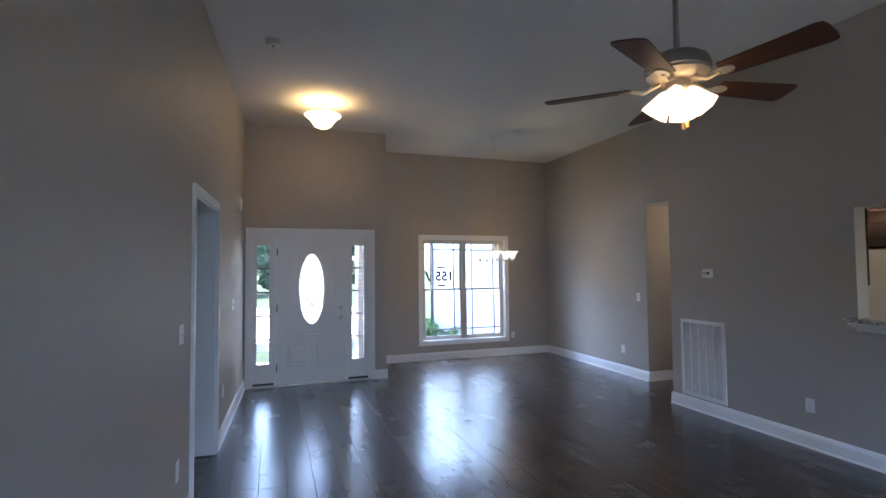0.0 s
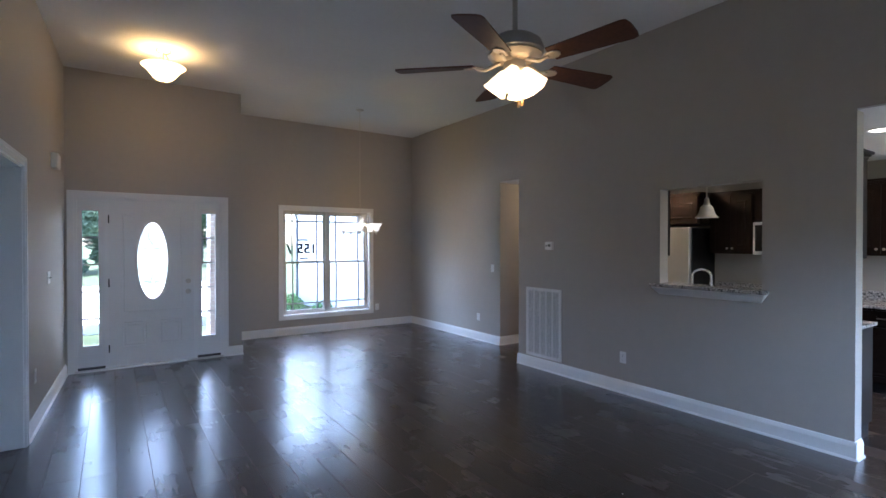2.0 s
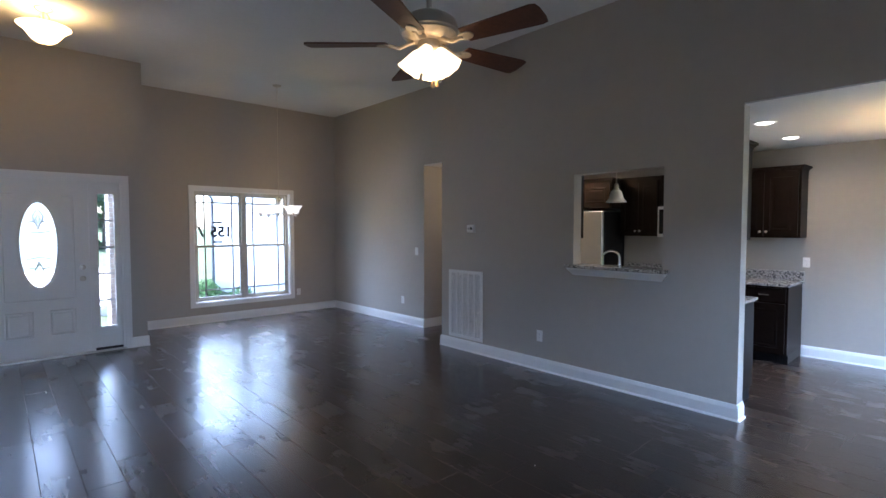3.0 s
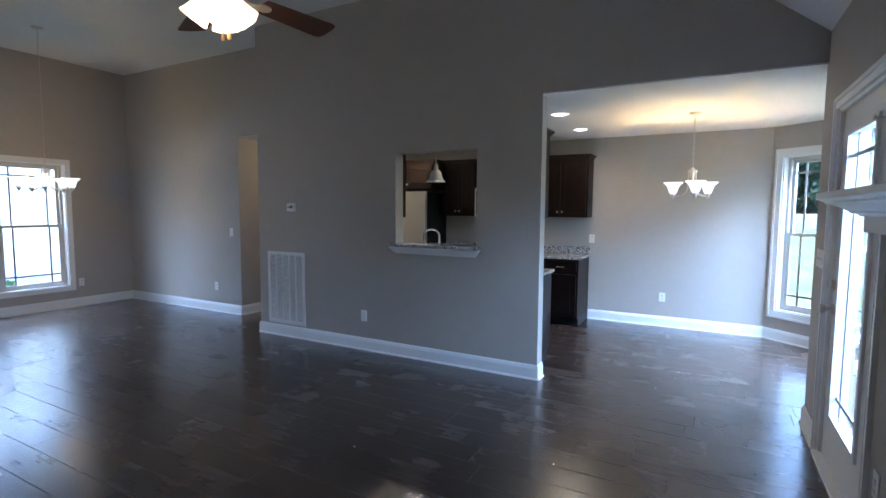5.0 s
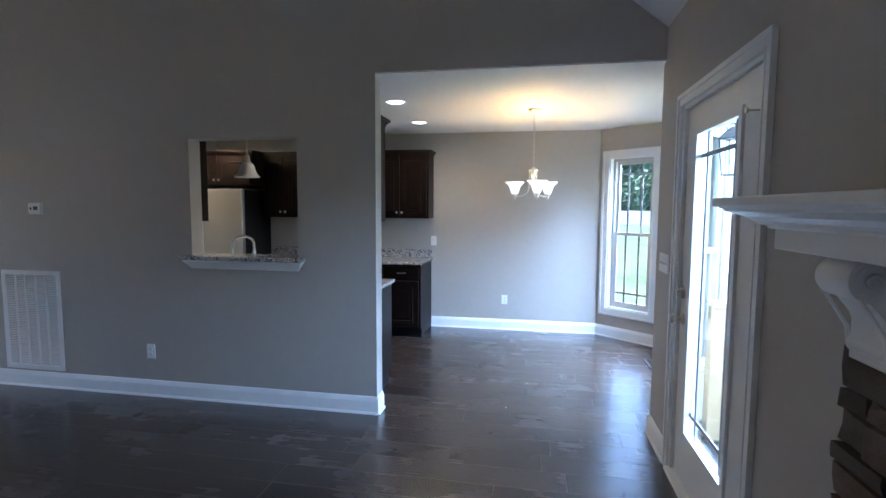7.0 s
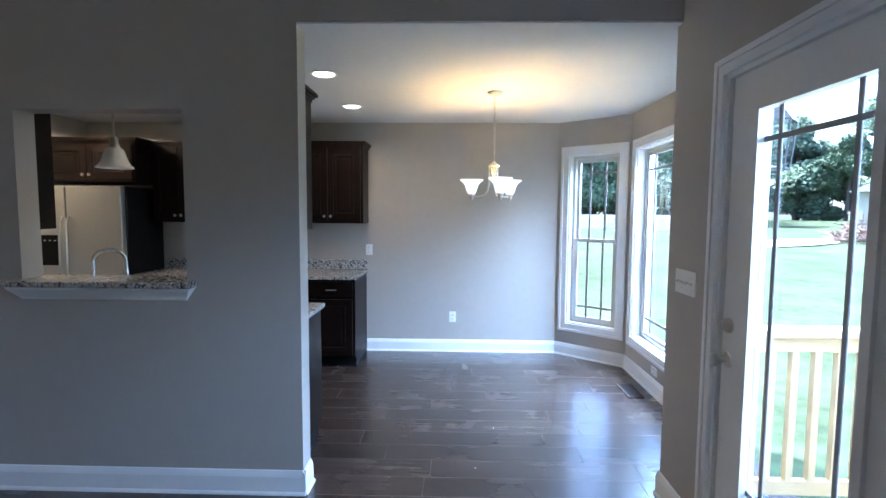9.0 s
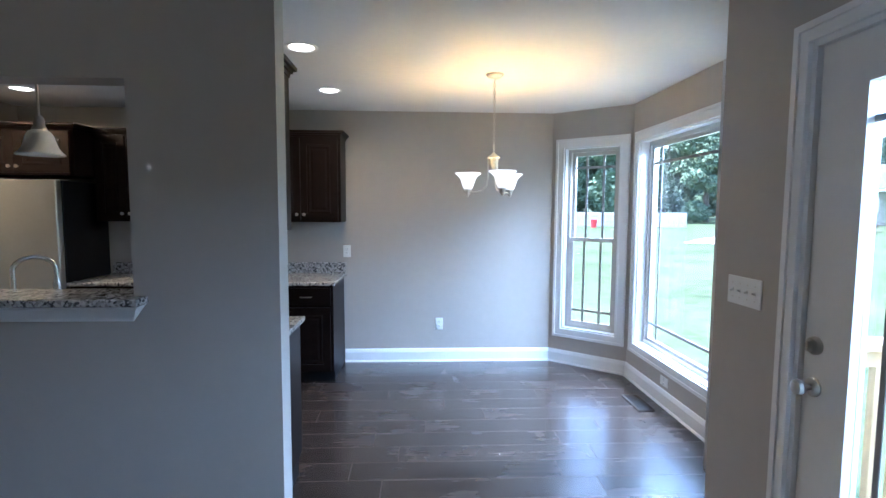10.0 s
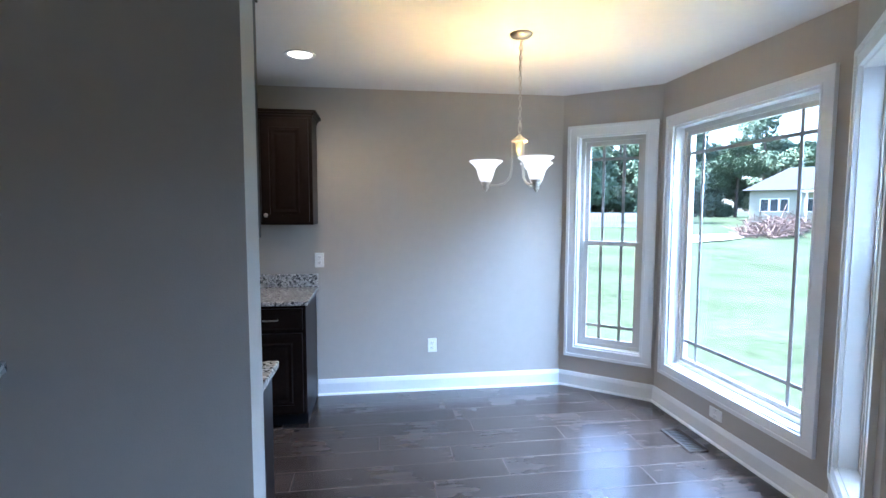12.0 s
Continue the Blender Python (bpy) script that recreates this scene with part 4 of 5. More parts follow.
def granite_mat():
    m = mat("granite", (0.5, 0.48, 0.46), 0.15, var=0)
    nt = m.node_tree
    N, L = nt.nodes.new, nt.links.new
    tc, v, n2, r1, r2, mx = N("ShaderNodeTexCoord"), N("ShaderNodeTexVoronoi"), N("ShaderNodeTexNoise"), N("ShaderNodeValToRGB"), N("ShaderNodeValToRGB"), N("ShaderNodeMix")
    v.inputs["Scale"].default_value = 75
    n2.inputs["Scale"].default_value, n2.inputs["Detail"].default_value = 55, 6
    for n in (v, n2):
        L(tc.outputs["Object"], n.inputs["Vector"])
    r1.color_ramp.elements[0].color, r1.color_ramp.elements[1].color = (0.16, 0.15, 0.15, 1), (0.72, 0.69, 0.65, 1)
    L(v.outputs["Color"], r1.inputs[0])
    r2.color_ramp.elements[0].position, r2.color_ramp.elements[1].position = 0.40, 0.46
    r2.color_ramp.elements[0].color, r2.color_ramp.elements[1].color = (0.0, 0.0, 0.0, 1), (1, 1, 1, 1)
    L(n2.outputs["Fac"], r2.inputs[0])
    mx.data_type = "RGBA"
    L(r2.outputs[0], mx.inputs[0])
    mx.inputs[6].default_value = (0.07, 0.07, 0.075, 1)
    L(r1.outputs[0], mx.inputs[7])
    L(mx.outputs[2], nt.nodes["Principled BSDF"].inputs["Base Color"])
    return m


GRANITE = granite_mat()


def panel_door(bm, x0, x1, z0, z1, y):
    """Cabinet door with raised panel, its face at y towards -y, 20 mm thick."""
    box(bm, x0, y, z0, x1, y + 0.018, z1)
    w = 0.055
    for c in [(x0, z0, x0 + w, z1), (x1 - w, z0, x1, z1), (x0 + w, z1 - w, x1 - w, z1), (x0 + w, z0, x1 - w, z0 + w)]:
        box(bm, c[0], y - 0.006, c[1], c[2], y - 0.0005, c[3])
    if z1 - z0 > 0.25:
        raised_panel(bm, x0 + w + 0.008, x1 - w - 0.008, z0 + w + 0.008, z1 - w - 0.008, y - 0.0005, 0.007, 0.03)


def cab_knob(parent, x, z, y):
    part("knob", turned([(0.006, 0), (0.006, 0.012), (0.014, 0.018), (0.015, 0.025), (0.008, 0.029)], pose(x, y, z, 90), 14), NICKEL, parent, "satin nickel round knob", True)


def cabinet(name, m, w, d, z0, z1, label, doors=2, drawer=False, crown=True, group=""):
    """Cabinet in its own frame: x along its front, front at y=0 looking to -y, back at y=d."""
    t = thing(name, m, label, "cabinet", group)
    base = name == "base_cabinet"
    lo = z0 + 0.1 if base else z0
    part("body", bbox(0, 0, lo, w, d, z1, 0.002), ESPRESSO, t)
    if base:
        part("toe_kick", bbox(0.004, 0.07, 0, w - 0.004, d, lo, 0), BLACK, t)
    if crown:
        bm = bmesh.new()
        for f, h0, h1 in ((0.006, 0.0, 0.02), (0.018, 0.02, 0.035), (0.034, 0.035, 0.055)):
            box(bm, -f, -f, z1 - 0.03 + h0, w + f, d, z1 - 0.03 + h1)
        part("crown", bm, ESPRESSO, t)
    top = z1 - (0.045 if crown else 0.02)
    bot = lo + 0.02
    if drawer:
        bm = bmesh.new()
        box(bm, 0.02, -0.019, top - 0.15, w - 0.02, -0.001, top)
        raised_panel(bm, 0.03, w - 0.03, top - 0.14, top - 0.01, -0.0195, 0.004, 0.012)
        dr = part("drawer", bm, ESPRESSO, t)
        bm = bmesh.new()
        c = w / 2
        tube(bm, [(c - 0.048, -0.018, top - 0.075), (c - 0.045, -0.045, top - 0.075), (c + 0.045, -0.045, top - 0.075), (c + 0.048, -0.018, top - 0.075)], 0.005, 8)
        part("handle", bm, NICKEL, dr, "satin nickel bar pull", True)
        top -= 0.17
    dw = (w - 0.04) / doors
    for i in range(doors):
        x0, x1 = 0.02 + i * dw + 0.004, 0.02 + (i + 1) * dw - 0.004
        bm = bmesh.new()
        panel_door(bm, x0, x1, bot, top, -0.019)
        dd = part("door", bm, ESPRESSO, t)
        kx = (x1 - 0.028) if (doors > 1 and i % 2 == 0) else (x0 + 0.028)
        cab_knob(dd, kx, (top - 0.05) if base else (bot + 0.05), -0.025)
    return t


FARX = pose(XN, 0, 0, 0, 0, -90)       # local y -> +x, local x -> -y


def far(x_front, y_left):
    """Frame of a unit on the far kitchen wall: its left-hand end (seen from the room) at y_left."""
    return pose(x_front, y_left, 0, 0, 0, -90)


def near(x_front, y_left):
    """Frame of a unit on the pass-through wall, front looking to +x."""
    return pose(x_front, y_left, 0, 0, 0, 90)


UP = "dark espresso wall cabinet with raised-panel doors"
cabinet("wall_cabinet", far(7.105, 2.13), 0.71, 0.305, 1.395, 2.19, UP, 2, group="kitchen wall cabinets")
cabinet("wall_cabinet", far(7.105, 3.58), 0.56, 0.305, 1.395, 2.19, UP, 2, group="kitchen wall cabinets")
cabinet("wall_cabinet", far(7.105, 3.015), 0.88, 0.305, 1.80, 2.19, "short espresso wall cabinet above the microwave", 2, group="kitchen wall cabinets")
cabinet("wall_cabinet", far(6.86, 4.52), 0.935, 0.55, 1.785, 2.19, "deep espresso wall cabinet above the refrigerator", 2, group="kitchen wall cabinets")
cabinet("wall_cabinet", near(5.09, 1.345), 0.50, 0.30, 1.41, 2.19, "espresso wall cabinet beside the pass-through", 1, group="kitchen wall cabinets")
cabinet("wall_cabinet", near(5.09, 2.93), 0.60, 0.30, 1.40, 2.19, "espresso wall cabinet beside the pass-through", 1, group="kitchen wall cabinets")
LOW = "dark espresso base cabinet with drawer and panel door"
cabinet("base_cabinet", far(6.80, 1.90), 0.455, 0.61, 0, 0.86, LOW, 1, True, False, "kitchen base cabinets")
cabinet("base_cabinet", far(6.80, 2.235), 0.33, 0.61, 0, 0.86, LOW, 1, True, False, "kitchen base cabinets")
cabinet("base_cabinet", far(6.80, 3.63), 0.62, 0.61, 0, 0.86, LOW, 1, True, False, "kitchen base cabinets")
for y, w in ((1.385, 0.62), (2.01, 0.90), (2.915, 0.62)):
    cabinet("base_cabinet", near(5.39, y), w, 0.60, 0, 0.865, LOW, 1 if w < 0.7 else 2, True, False, "kitchen base cabinets")


def countertop(x0, y0, x1, y1, z, label, splash=None):
    t = thing("countertop", pose(x0, y0, z), label, "countertop")
    part("slab", bbox(0, 0, -0.03, x1 - x0, y1 - y0, 0, 0.006, 3), GRANITE, t)
    if splash:
        part("backsplash", bbox(splash[0] - x0, splash[1] - y0, 0.001, splash[2] - x0, splash[3] - y0, 0.105, 0.003), GRANITE, t)
    return t


countertop(6.765, 1.425, XN, 2.238, 0.891, "speckled grey granite countertop with backsplash", (XN - 0.022, 1.425, XN, 2.238))
countertop(6.765, 3.005, XN, 3.64, 0.891, "speckled grey granite countertop beside the refrigerator", (XN - 0.022, 3.005, XN, 3.64))
countertop(XK + T, 1.362, 5.42, 3.56, 0.897, "speckled grey granite sink counter", None)

# the raised ledge of the pass-through
ledge = thing("bar_ledge", pose(XK, 2.3275, 0), "granite bar ledge on white moulding in the pass-through", "counter ledge")
part("granite_slab", bbox(-0.085, -0.50, 1.118, 0.20, 0.50, 1.150, 0.006, 3), GRANITE, ledge)
bm = bmesh.new()
prism(bm, [(-0.002, 1.045), (-0.014, 1.047), (-0.020, 1.060), (-0.050, 1.092), (-0.062, 1.104), (-0.062, 1.1175), (-0.002, 1.1175)], -0.465, 0.465, "y")
for v in bm.verts:
    v.co.y *= 1 + 0.06 * (v.co.z - 1.08) / 0.04
part("bed_moulding", bm, TRIM, ledge, "white angled moulding")

# range and microwave on the far wall
rng_ = thing("kitchen_range", far(6.77, 3.0), "white kitchen range with black glass", "range")
part("body", bbox(0, 0, 0.03, 0.76, 0.62, 0.90, 0.005), WHITEAPP, rng_)
part("cooktop", bbox(0.005, 0.0, 0.90, 0.755, 0.60, 0.912, 0.003), BLACK, rng_)
part("oven_door", bbox(0.02, -0.022, 0.25, 0.74, -0.001, 0.80, 0.004), BLACK, rng_)
part("backguard", bbox(0, 0.56, 0.912, 0.76, 0.62, 1.09, 0.006), WHITEAPP, rng_)
mw = thing("microwave", far(7.02, 3.0), "white over-range microwave with dark window", "microwave")
part("case", bbox(0, 0, 1.385, 0.76, 0.385, 1.795, 0.005), WHITEAPP, mw)
part("door", bbox(0.03, -0.018, 1.43, 0.55, -0.001, 1.755, 0.004), BLACK, mw)
part("vent", bbox(0.02, -0.012, 1.763, 0.74, -0.001, 1.790, 0.002), WHITEAPP, mw)
part("control_panel", bbox(0.565, -0.014, 1.43, 0.735, -0.001, 1.755, 0.003), BLACK, mw)

fridge = thing("refrigerator", far(6.74, 4.535), "stainless side-by-side refrigerator with black sides", "refrigerator")
part("case", bbox(0, 0.075, 0.02, 0.875, 0.66, 1.74, 0.006), BLACK, fridge)
part("freezer_door", bbox(0.004, 0, 0.10, 0.325, 0.07, 1.745, 0.012, 3), STEEL, fridge, "stainless freezer door")
part("fridge_door", bbox(0.331, 0, 0.10, 0.871, 0.07, 1.745, 0.012, 3), STEEL, fridge, "stainless refrigerator door")
part("dispenser", bbox(0.07, -0.006, 0.98, 0.27, 0.002, 1.34, 0.006, 2), BLACK, fridge, "black ice and water dispenser")
part("dispenser_top", bbox(0.07, -0.008, 1.27, 0.27, 0.001, 1.345, 0.004), WHITEAPP, fridge)
for i in range(3):
    part("button", bbox(0.11 + i * 0.05, -0.009, 1.215, 0.125 + i * 0.05, -0.004, 1.225, 0), WHITEAPP, fridge)
part("toe_grille", bbox(0.01, 0.03, 0.02, 0.865, 0.075, 0.095, 0), BLACK, fridge)
for x in (0.298, 0.360):
    bm = bmesh.new()
    tube(bm, [(x, -0.002, 0.55), (x, -0.045, 0.60), (x, -0.055, 1.0), (x, -0.045, 1.40), (x, -0.002, 1.45)], 0.012, 10)
    part("handle", bm, STEEL, fridge, "stainless bar handle", True)

faucet = thing("faucet", pose(5.02, 2.66, 0.897), "chrome gooseneck kitchen faucet", "faucet")
part("base", turned([(0.027, 0), (0.027, 0.008), (0.018, 0.014), (0.016, 0.07), (0.013, 0.075)], seg=20), CHROME, faucet, "", True)
bm = bmesh.new()
R = 0.066
pts = [(0, 0, 0.07), (0, 0, 0.31)] + [(0.05 * (1 - math.cos(math.pi * k / 14)), -R * (1 - math.cos(math.pi * k / 14)), 0.31 + R * math.sin(math.pi * k / 14)) for k in range(1, 15)] + [(0.1, -2 * R, 0.25)]
tube(bm, pts, 0.0115, 12)
part("spout", bm, CHROME, faucet, "", True)
part("spray_head", turned([(0.013, 0.26), (0.017, 0.24), (0.018, 0.19), (0.014, 0.185)], pose(0.1, -2 * R, 0), 16), CHROME, faucet, "", True)
bm = bmesh.new()
tube(bm, [(0, 0.012, 0.05), (0, 0.05, 0.065), (0, 0.085, 0.10)], 0.006, 8)
part("lever", bm, CHROME, faucet, "", True)

pend = thing("pendant_light", pose(5.15, 2.59, ZK), "nickel pendant light with white bell glass shade", "pendant light")
part("canopy", turned([(0.06, 0), (0.058, -0.01), (0.03, -0.024), (0.01, -0.028)]), NICKEL, pend, "", True)
part("stem", turned([(0.006, -0.02), (0.006, -0.51)], seg=12), NICKEL, pend, "", True)
part("socket", turned([(0.010, -0.485), (0.022, -0.500), (0.024, -0.535), (0.031, -0.545), (0.031, -0.56)], seg=20), NICKEL, pend, "", True)
part("shade", turned([(r, -0.555 - 1.14 * z) for r, z in ((0.031, 0), (0.047, 0.008), (0.058, 0.026), (0.065, 0.050), (0.074, 0.074), (0.088, 0.094), (0.103, 0.105), (0.102, 0.110), (0.084, 0.099), (0.069, 0.078), (0.060, 0.052), (0.053, 0.028), (0.040, 0.012))], seg=32, cap=False), SHADE_OFF, pend, "white alabaster glass bell shade", True)

# ---------------------------------------------------------------- fireplace
def stone_mat():
    m = mat("ledge_stone", (0.19, 0.15, 0.12), 0.85, var=0.5, scale=22, bump=1.0, bscale=60)
    nt = m.node_tree
    N, L = nt.nodes.new, nt.links.new
    info, ramp, mul = N("ShaderNodeObjectInfo"), N("ShaderNodeValToRGB"), N("ShaderNodeMix")
    e = ramp.color_ramp.elements
    e[0].color, e[1].color = (0.35, 0.34, 0.34, 1), (1.25, 1.0, 0.8, 1)
    c = e.new(0.4)
    c.color = (0.6, 0.54, 0.5, 1)
    L(info.outputs["Random"], ramp.inputs[0])
    mul.data_type, mul.blend_type = "RGBA", "MULTIPLY"
    mul.inputs[0].default_value = 1.0
    p = nt.nodes["Principled BSDF"]
    src = p.inputs["Base Color"].links[0].from_socket
    L(src, mul.inputs[6])
    L(ramp.outputs[0], mul.inputs[7])
    L(mul.outputs[2], p.inputs["Base Color"])
    return m


STONE = stone_mat()
FX0, FX1 = 1.34, 2.63
fp = thing("fireplace", pose(0, YB, 0), "stacked-stone fireplace with white mantel on scroll corbels", "fireplace")
part("backing", bbox(FX0 + 0.02, 0, 0, FX1 - 0.02, 0.012, 1.19, 0), BLACK, fp)
part("firebox", frame_bm(1.52, 2.45, 0.0, 1.02, 0.05, 0.012, 0.05), BLACK, fp, "black metal firebox surround")
part("firebox_back", bbox(1.57, 0.013, 0.05, 2.40, 0.018, 0.97, 0), SLOT, fp)
part("hearth_lip", bbox(1.54, 0.05, 0.62, 2.43, 0.056, 0.64, 0), BLACK, fp)
rnd = random.Random(5)


def stone(x0, x1, z0, z1):
    d = 0.035 + rnd.random() * 0.028
    bm = bmesh.new()
    box(bm, x0 + 0.004, 0.012, z0 + 0.004, x1 - 0.004, d, z1 - 0.004)
    for v in bm.verts:
        if v.co.y > 0.02:
            v.co += Vector((rnd.uniform(-0.003, 0.003), rnd.uniform(-0.008, 0.006), rnd.uniform(-0.004, 0.004)))
    bmesh.ops.subdivide_edges(bm, edges=bm.edges[:], cuts=1, use_grid_fill=True)
    for v in bm.verts:
        if v.co.y > 0.02:
            v.co += Vector((rnd.uniform(-0.002, 0.002), rnd.uniform(-0.004, 0.004), rnd.uniform(-0.002, 0.002)))
    part("stone", bm, STONE, fp)


z = 0.0
while z < 1.175:
    h = min(rnd.choice((0.045, 0.055, 0.065, 0.085)), 1.19 - z)
    if 1.19 - z - h < 0.04:
        h = 1.19 - z
    spans = [(FX0, 1.53), (2.44, FX1)] if z + h < 1.03 else [(FX0, FX1)]
    for a, b in spans:
        x = a
        while x < b - 0.001:
            w = rnd.uniform(0.08, 0.20)
            if b - x - w < 0.07:
                w = b - x
            stone(x - (0.006 * rnd.random() if x == a and a == FX0 else 0), x + w + (0.008 * rnd.random() if x + w >= FX1 - 0.001 else 0), z, z + h)
            x += w
    z += h
MX0, MX1 = 1.15, 2.825
mantel = part("mantel_shelf", bbox(MX0, 0.0, 1.530, MX1, 0.300, 1.555, 0.005, 3), TRIM, fp, "white painted mantel shelf")
bm = bmesh.new()
prof = [(0.004, 0.302, 1.531), (0.012, 0.296, 1.525), (0.018, 0.290, 1.524), (0.020, 0.287, 1.517), (0.034, 0.268, 1.512), (0.052, 0.246, 1.503), (0.064, 0.232, 1.492), (0.069, 0.228, 1.491), (0.072, 0.224, 1.484), (0.088, 0.206, 1.480), (0.094, 0.200, 1.472)]
rows = []
for off, dep, zz in prof:
    rows.append([bm.verts.new(p) for p in ((MX0 + off + 0.012, 0, zz), (MX0 + off + 0.012, dep - 0.01, zz), (MX1 - off - 0.012, dep - 0.01, zz), (MX1 - off - 0.012, 0, zz))])
for p, q in zip(rows, rows[1:]):
    for i in range(3):
        bm.faces.new([p[i], p[i + 1], q[i + 1], q[i]])
bm.faces.new(rows[0])
bm.faces.new(rows[-1])
part("crown_moulding", bm, TRIM, mantel)
part("frieze", bbox(MX0 + 0.115, 0.0, 1.419, MX1 - 0.115, 0.180, 1.474, 0.003), TRIM, fp, "white flat frieze board")
part("frieze_panel", bbox(1.42, 0.0, 1.19, 2.55, 0.075, 1.420, 0.004), TRIM, fp)


def corbel(x0, x1):
    """Scroll bracket: an S-shaped side outline in (y, z), extruded across its width."""
    out = []
    for k in range(13):                                   # big upper scroll
        a = radians(90 - 15 * k)
        out.append((0.105 + 0.047 * math.cos(a), 1.370 + 0.047 * math.sin(a)))
    out += [(0.075, 1.286), (0.062, 1.256), (0.060, 1.241)]
    for k in range(9):                                    # small lower scroll
        a = radians(60 - 30 * k)
        out.append((0.052 + 0.026 * math.cos(a), 1.212 + 0.026 * math.sin(a)))
    out += [(0.012, 1.189), (0.0, 1.189), (0.0, 1.420), (0.105, 1.420)]
    bm = bmesh.new()
    prism(bm, out, x0, x1, "x")
    c = part("corbel", bm, TRIM, fp, "white carved scroll corbel", True)
    for s, x in ((1, x1), (-1, x0)):
        bm = bmesh.new()
        pts = []
        for k in range(26):
            a, r = radians(90 - 22 * k), 0.040 - 0.0014 * k
            pts.append((x + 0.002 * s, 0.105 + r * math.cos(a), 1.367 + r * math.sin(a)))
        tube(bm, pts, 0.005, 6)
        tube(bm, [(x + 0.002 * s, 0.13, 1.334), (x + 0.002 * s, 0.10, 1.289), (x + 0.002 * s, 0.075, 1.249), (x + 0.002 * s, 0.07, 1.214)], 0.005, 6)
        part("scroll_relief", bm, TRIM, c, "", True)
    part("corbel_block", bbox(x0 - 0.02, 0.0, 1.169, x1 + 0.02, 0.058, 1.274, 0.003), TRIM, c)


corbel(2.438, 2.565)
corbel(1.405, 1.532)

# ---------------------------------------------------------------- outside, back
SIDING = mat("white_siding", (0.66, 0.66, 0.65), 0.6, var=0.04, scale=3)
GRASS = mat("lawn", (0.046, 0.062, 0.032), 0.95, spec=0.1, var=0.6, scale=0.45)
CONCRETE = mat("pale_gravel", (0.60, 0.58, 0.55), 0.9, var=0.15, scale=3, bump=0.5, bscale=60)
DECK = mat("treated_pine", (0.50, 0.37, 0.20), 0.7, var=0.2, scale=8)
BARK = mat("bark", (0.09, 0.07, 0.055), 0.9, var=0.3, scale=6)
LEAF = mat("leaves", (0.100, 0.140, 0.090), 0.8, spec=0.2, var=0.4, scale=0.7)
ROOF = mat("asphalt_shingle", (0.042, 0.046, 0.052), 0.9, var=0.2, scale=5)

bm = bmesh.new()
N = 60
grid = []
for i in range(N + 1):
    row = []
    for j in range(N + 1):
        x, y = (i / N * 2 - 1), (j / N * 2 - 1)
        x, y = 4 + 320 * x * abs(x) ** 1.4, 0 + 320 * y * abs(y) ** 1.4
        r = max(0.0, math.hypot(x - 4, y - 3) - 9)
        row.append(bm.verts.new((x, y, -0.55 + 0.020 * min(r, 60) + 0.10 * noise.noise(Vector((x * 0.08, y * 0.08, 0))) * min(1, r / 8))))
    grid.append(row)
for i in range(N):
    for j in range(N):
        bm.faces.new([grid[i][j], grid[i + 1][j], grid[i + 1][j + 1], grid[i][j + 1]])
structure("ground", bm, GRASS, "mown green lawn rising gently from the house", "ground", True)


def patch(name, cx, cy, rx, ry, material, label, turn=0, z=0.03):
    bm = bmesh.new()
    rs = random.Random(name)
    ring = []
    for k in range(28):
        a = 2 * math.pi * k / 28
        q = 1 + rs.uniform(-0.12, 0.12)
        p = pose(cx, cy, 0, 0, 0, turn) @ Vector((rx * q * math.cos(a), ry * q * math.sin(a), 0))
        r = max(0.0, math.hypot(p.x - 4, p.y - 3) - 9)
        ring.append(bm.verts.new((p.x, p.y, -0.55 + 0.020 * min(r, 60) + z + 0.06)))
    mid = bm.verts.new(sum((v.co for v in ring), Vector()) / 28 + Vector((0, 0, 0.03)))
    for k in range(28):
        bm.faces.new([ring[k], ring[(k + 1) % 28], mid])
    structure(name, bm, material, label, "ground")


patch("ground_gravel", 29.0, -17.2, 4.6, 1.5, CONCRETE, "pale bare ground on the lawn", -60, 0.0)
patch("ground_yard", 4.2, -4.2, 2.6, 1.5, mat("bare_soil", (0.22, 0.17, 0.13), 0.95, var=0.2, scale=4), "pale bare soil beside the landing")


def leaf_cloud(bm, centre, radius, n, rs, size):
    for _ in range(n):
        d = Vector((rs.gauss(0, 1), rs.gauss(0, 1), rs.gauss(0, 1))).normalized() * radius * rs.random() ** 0.4
        d.z *= 0.75
        c = Vector(centre) + d
        u = Vector((rs.gauss(0, 1), rs.gauss(0, 1), rs.gauss(0, 1))).normalized()
        w = u.orthogonal().normalized()
        q = size * rs.uniform(0.6, 1.3)
        bm.faces.new([bm.verts.new(p) for p in (c - u * q, c + w * q * 0.6, c + u * q, c - w * q * 0.6)])


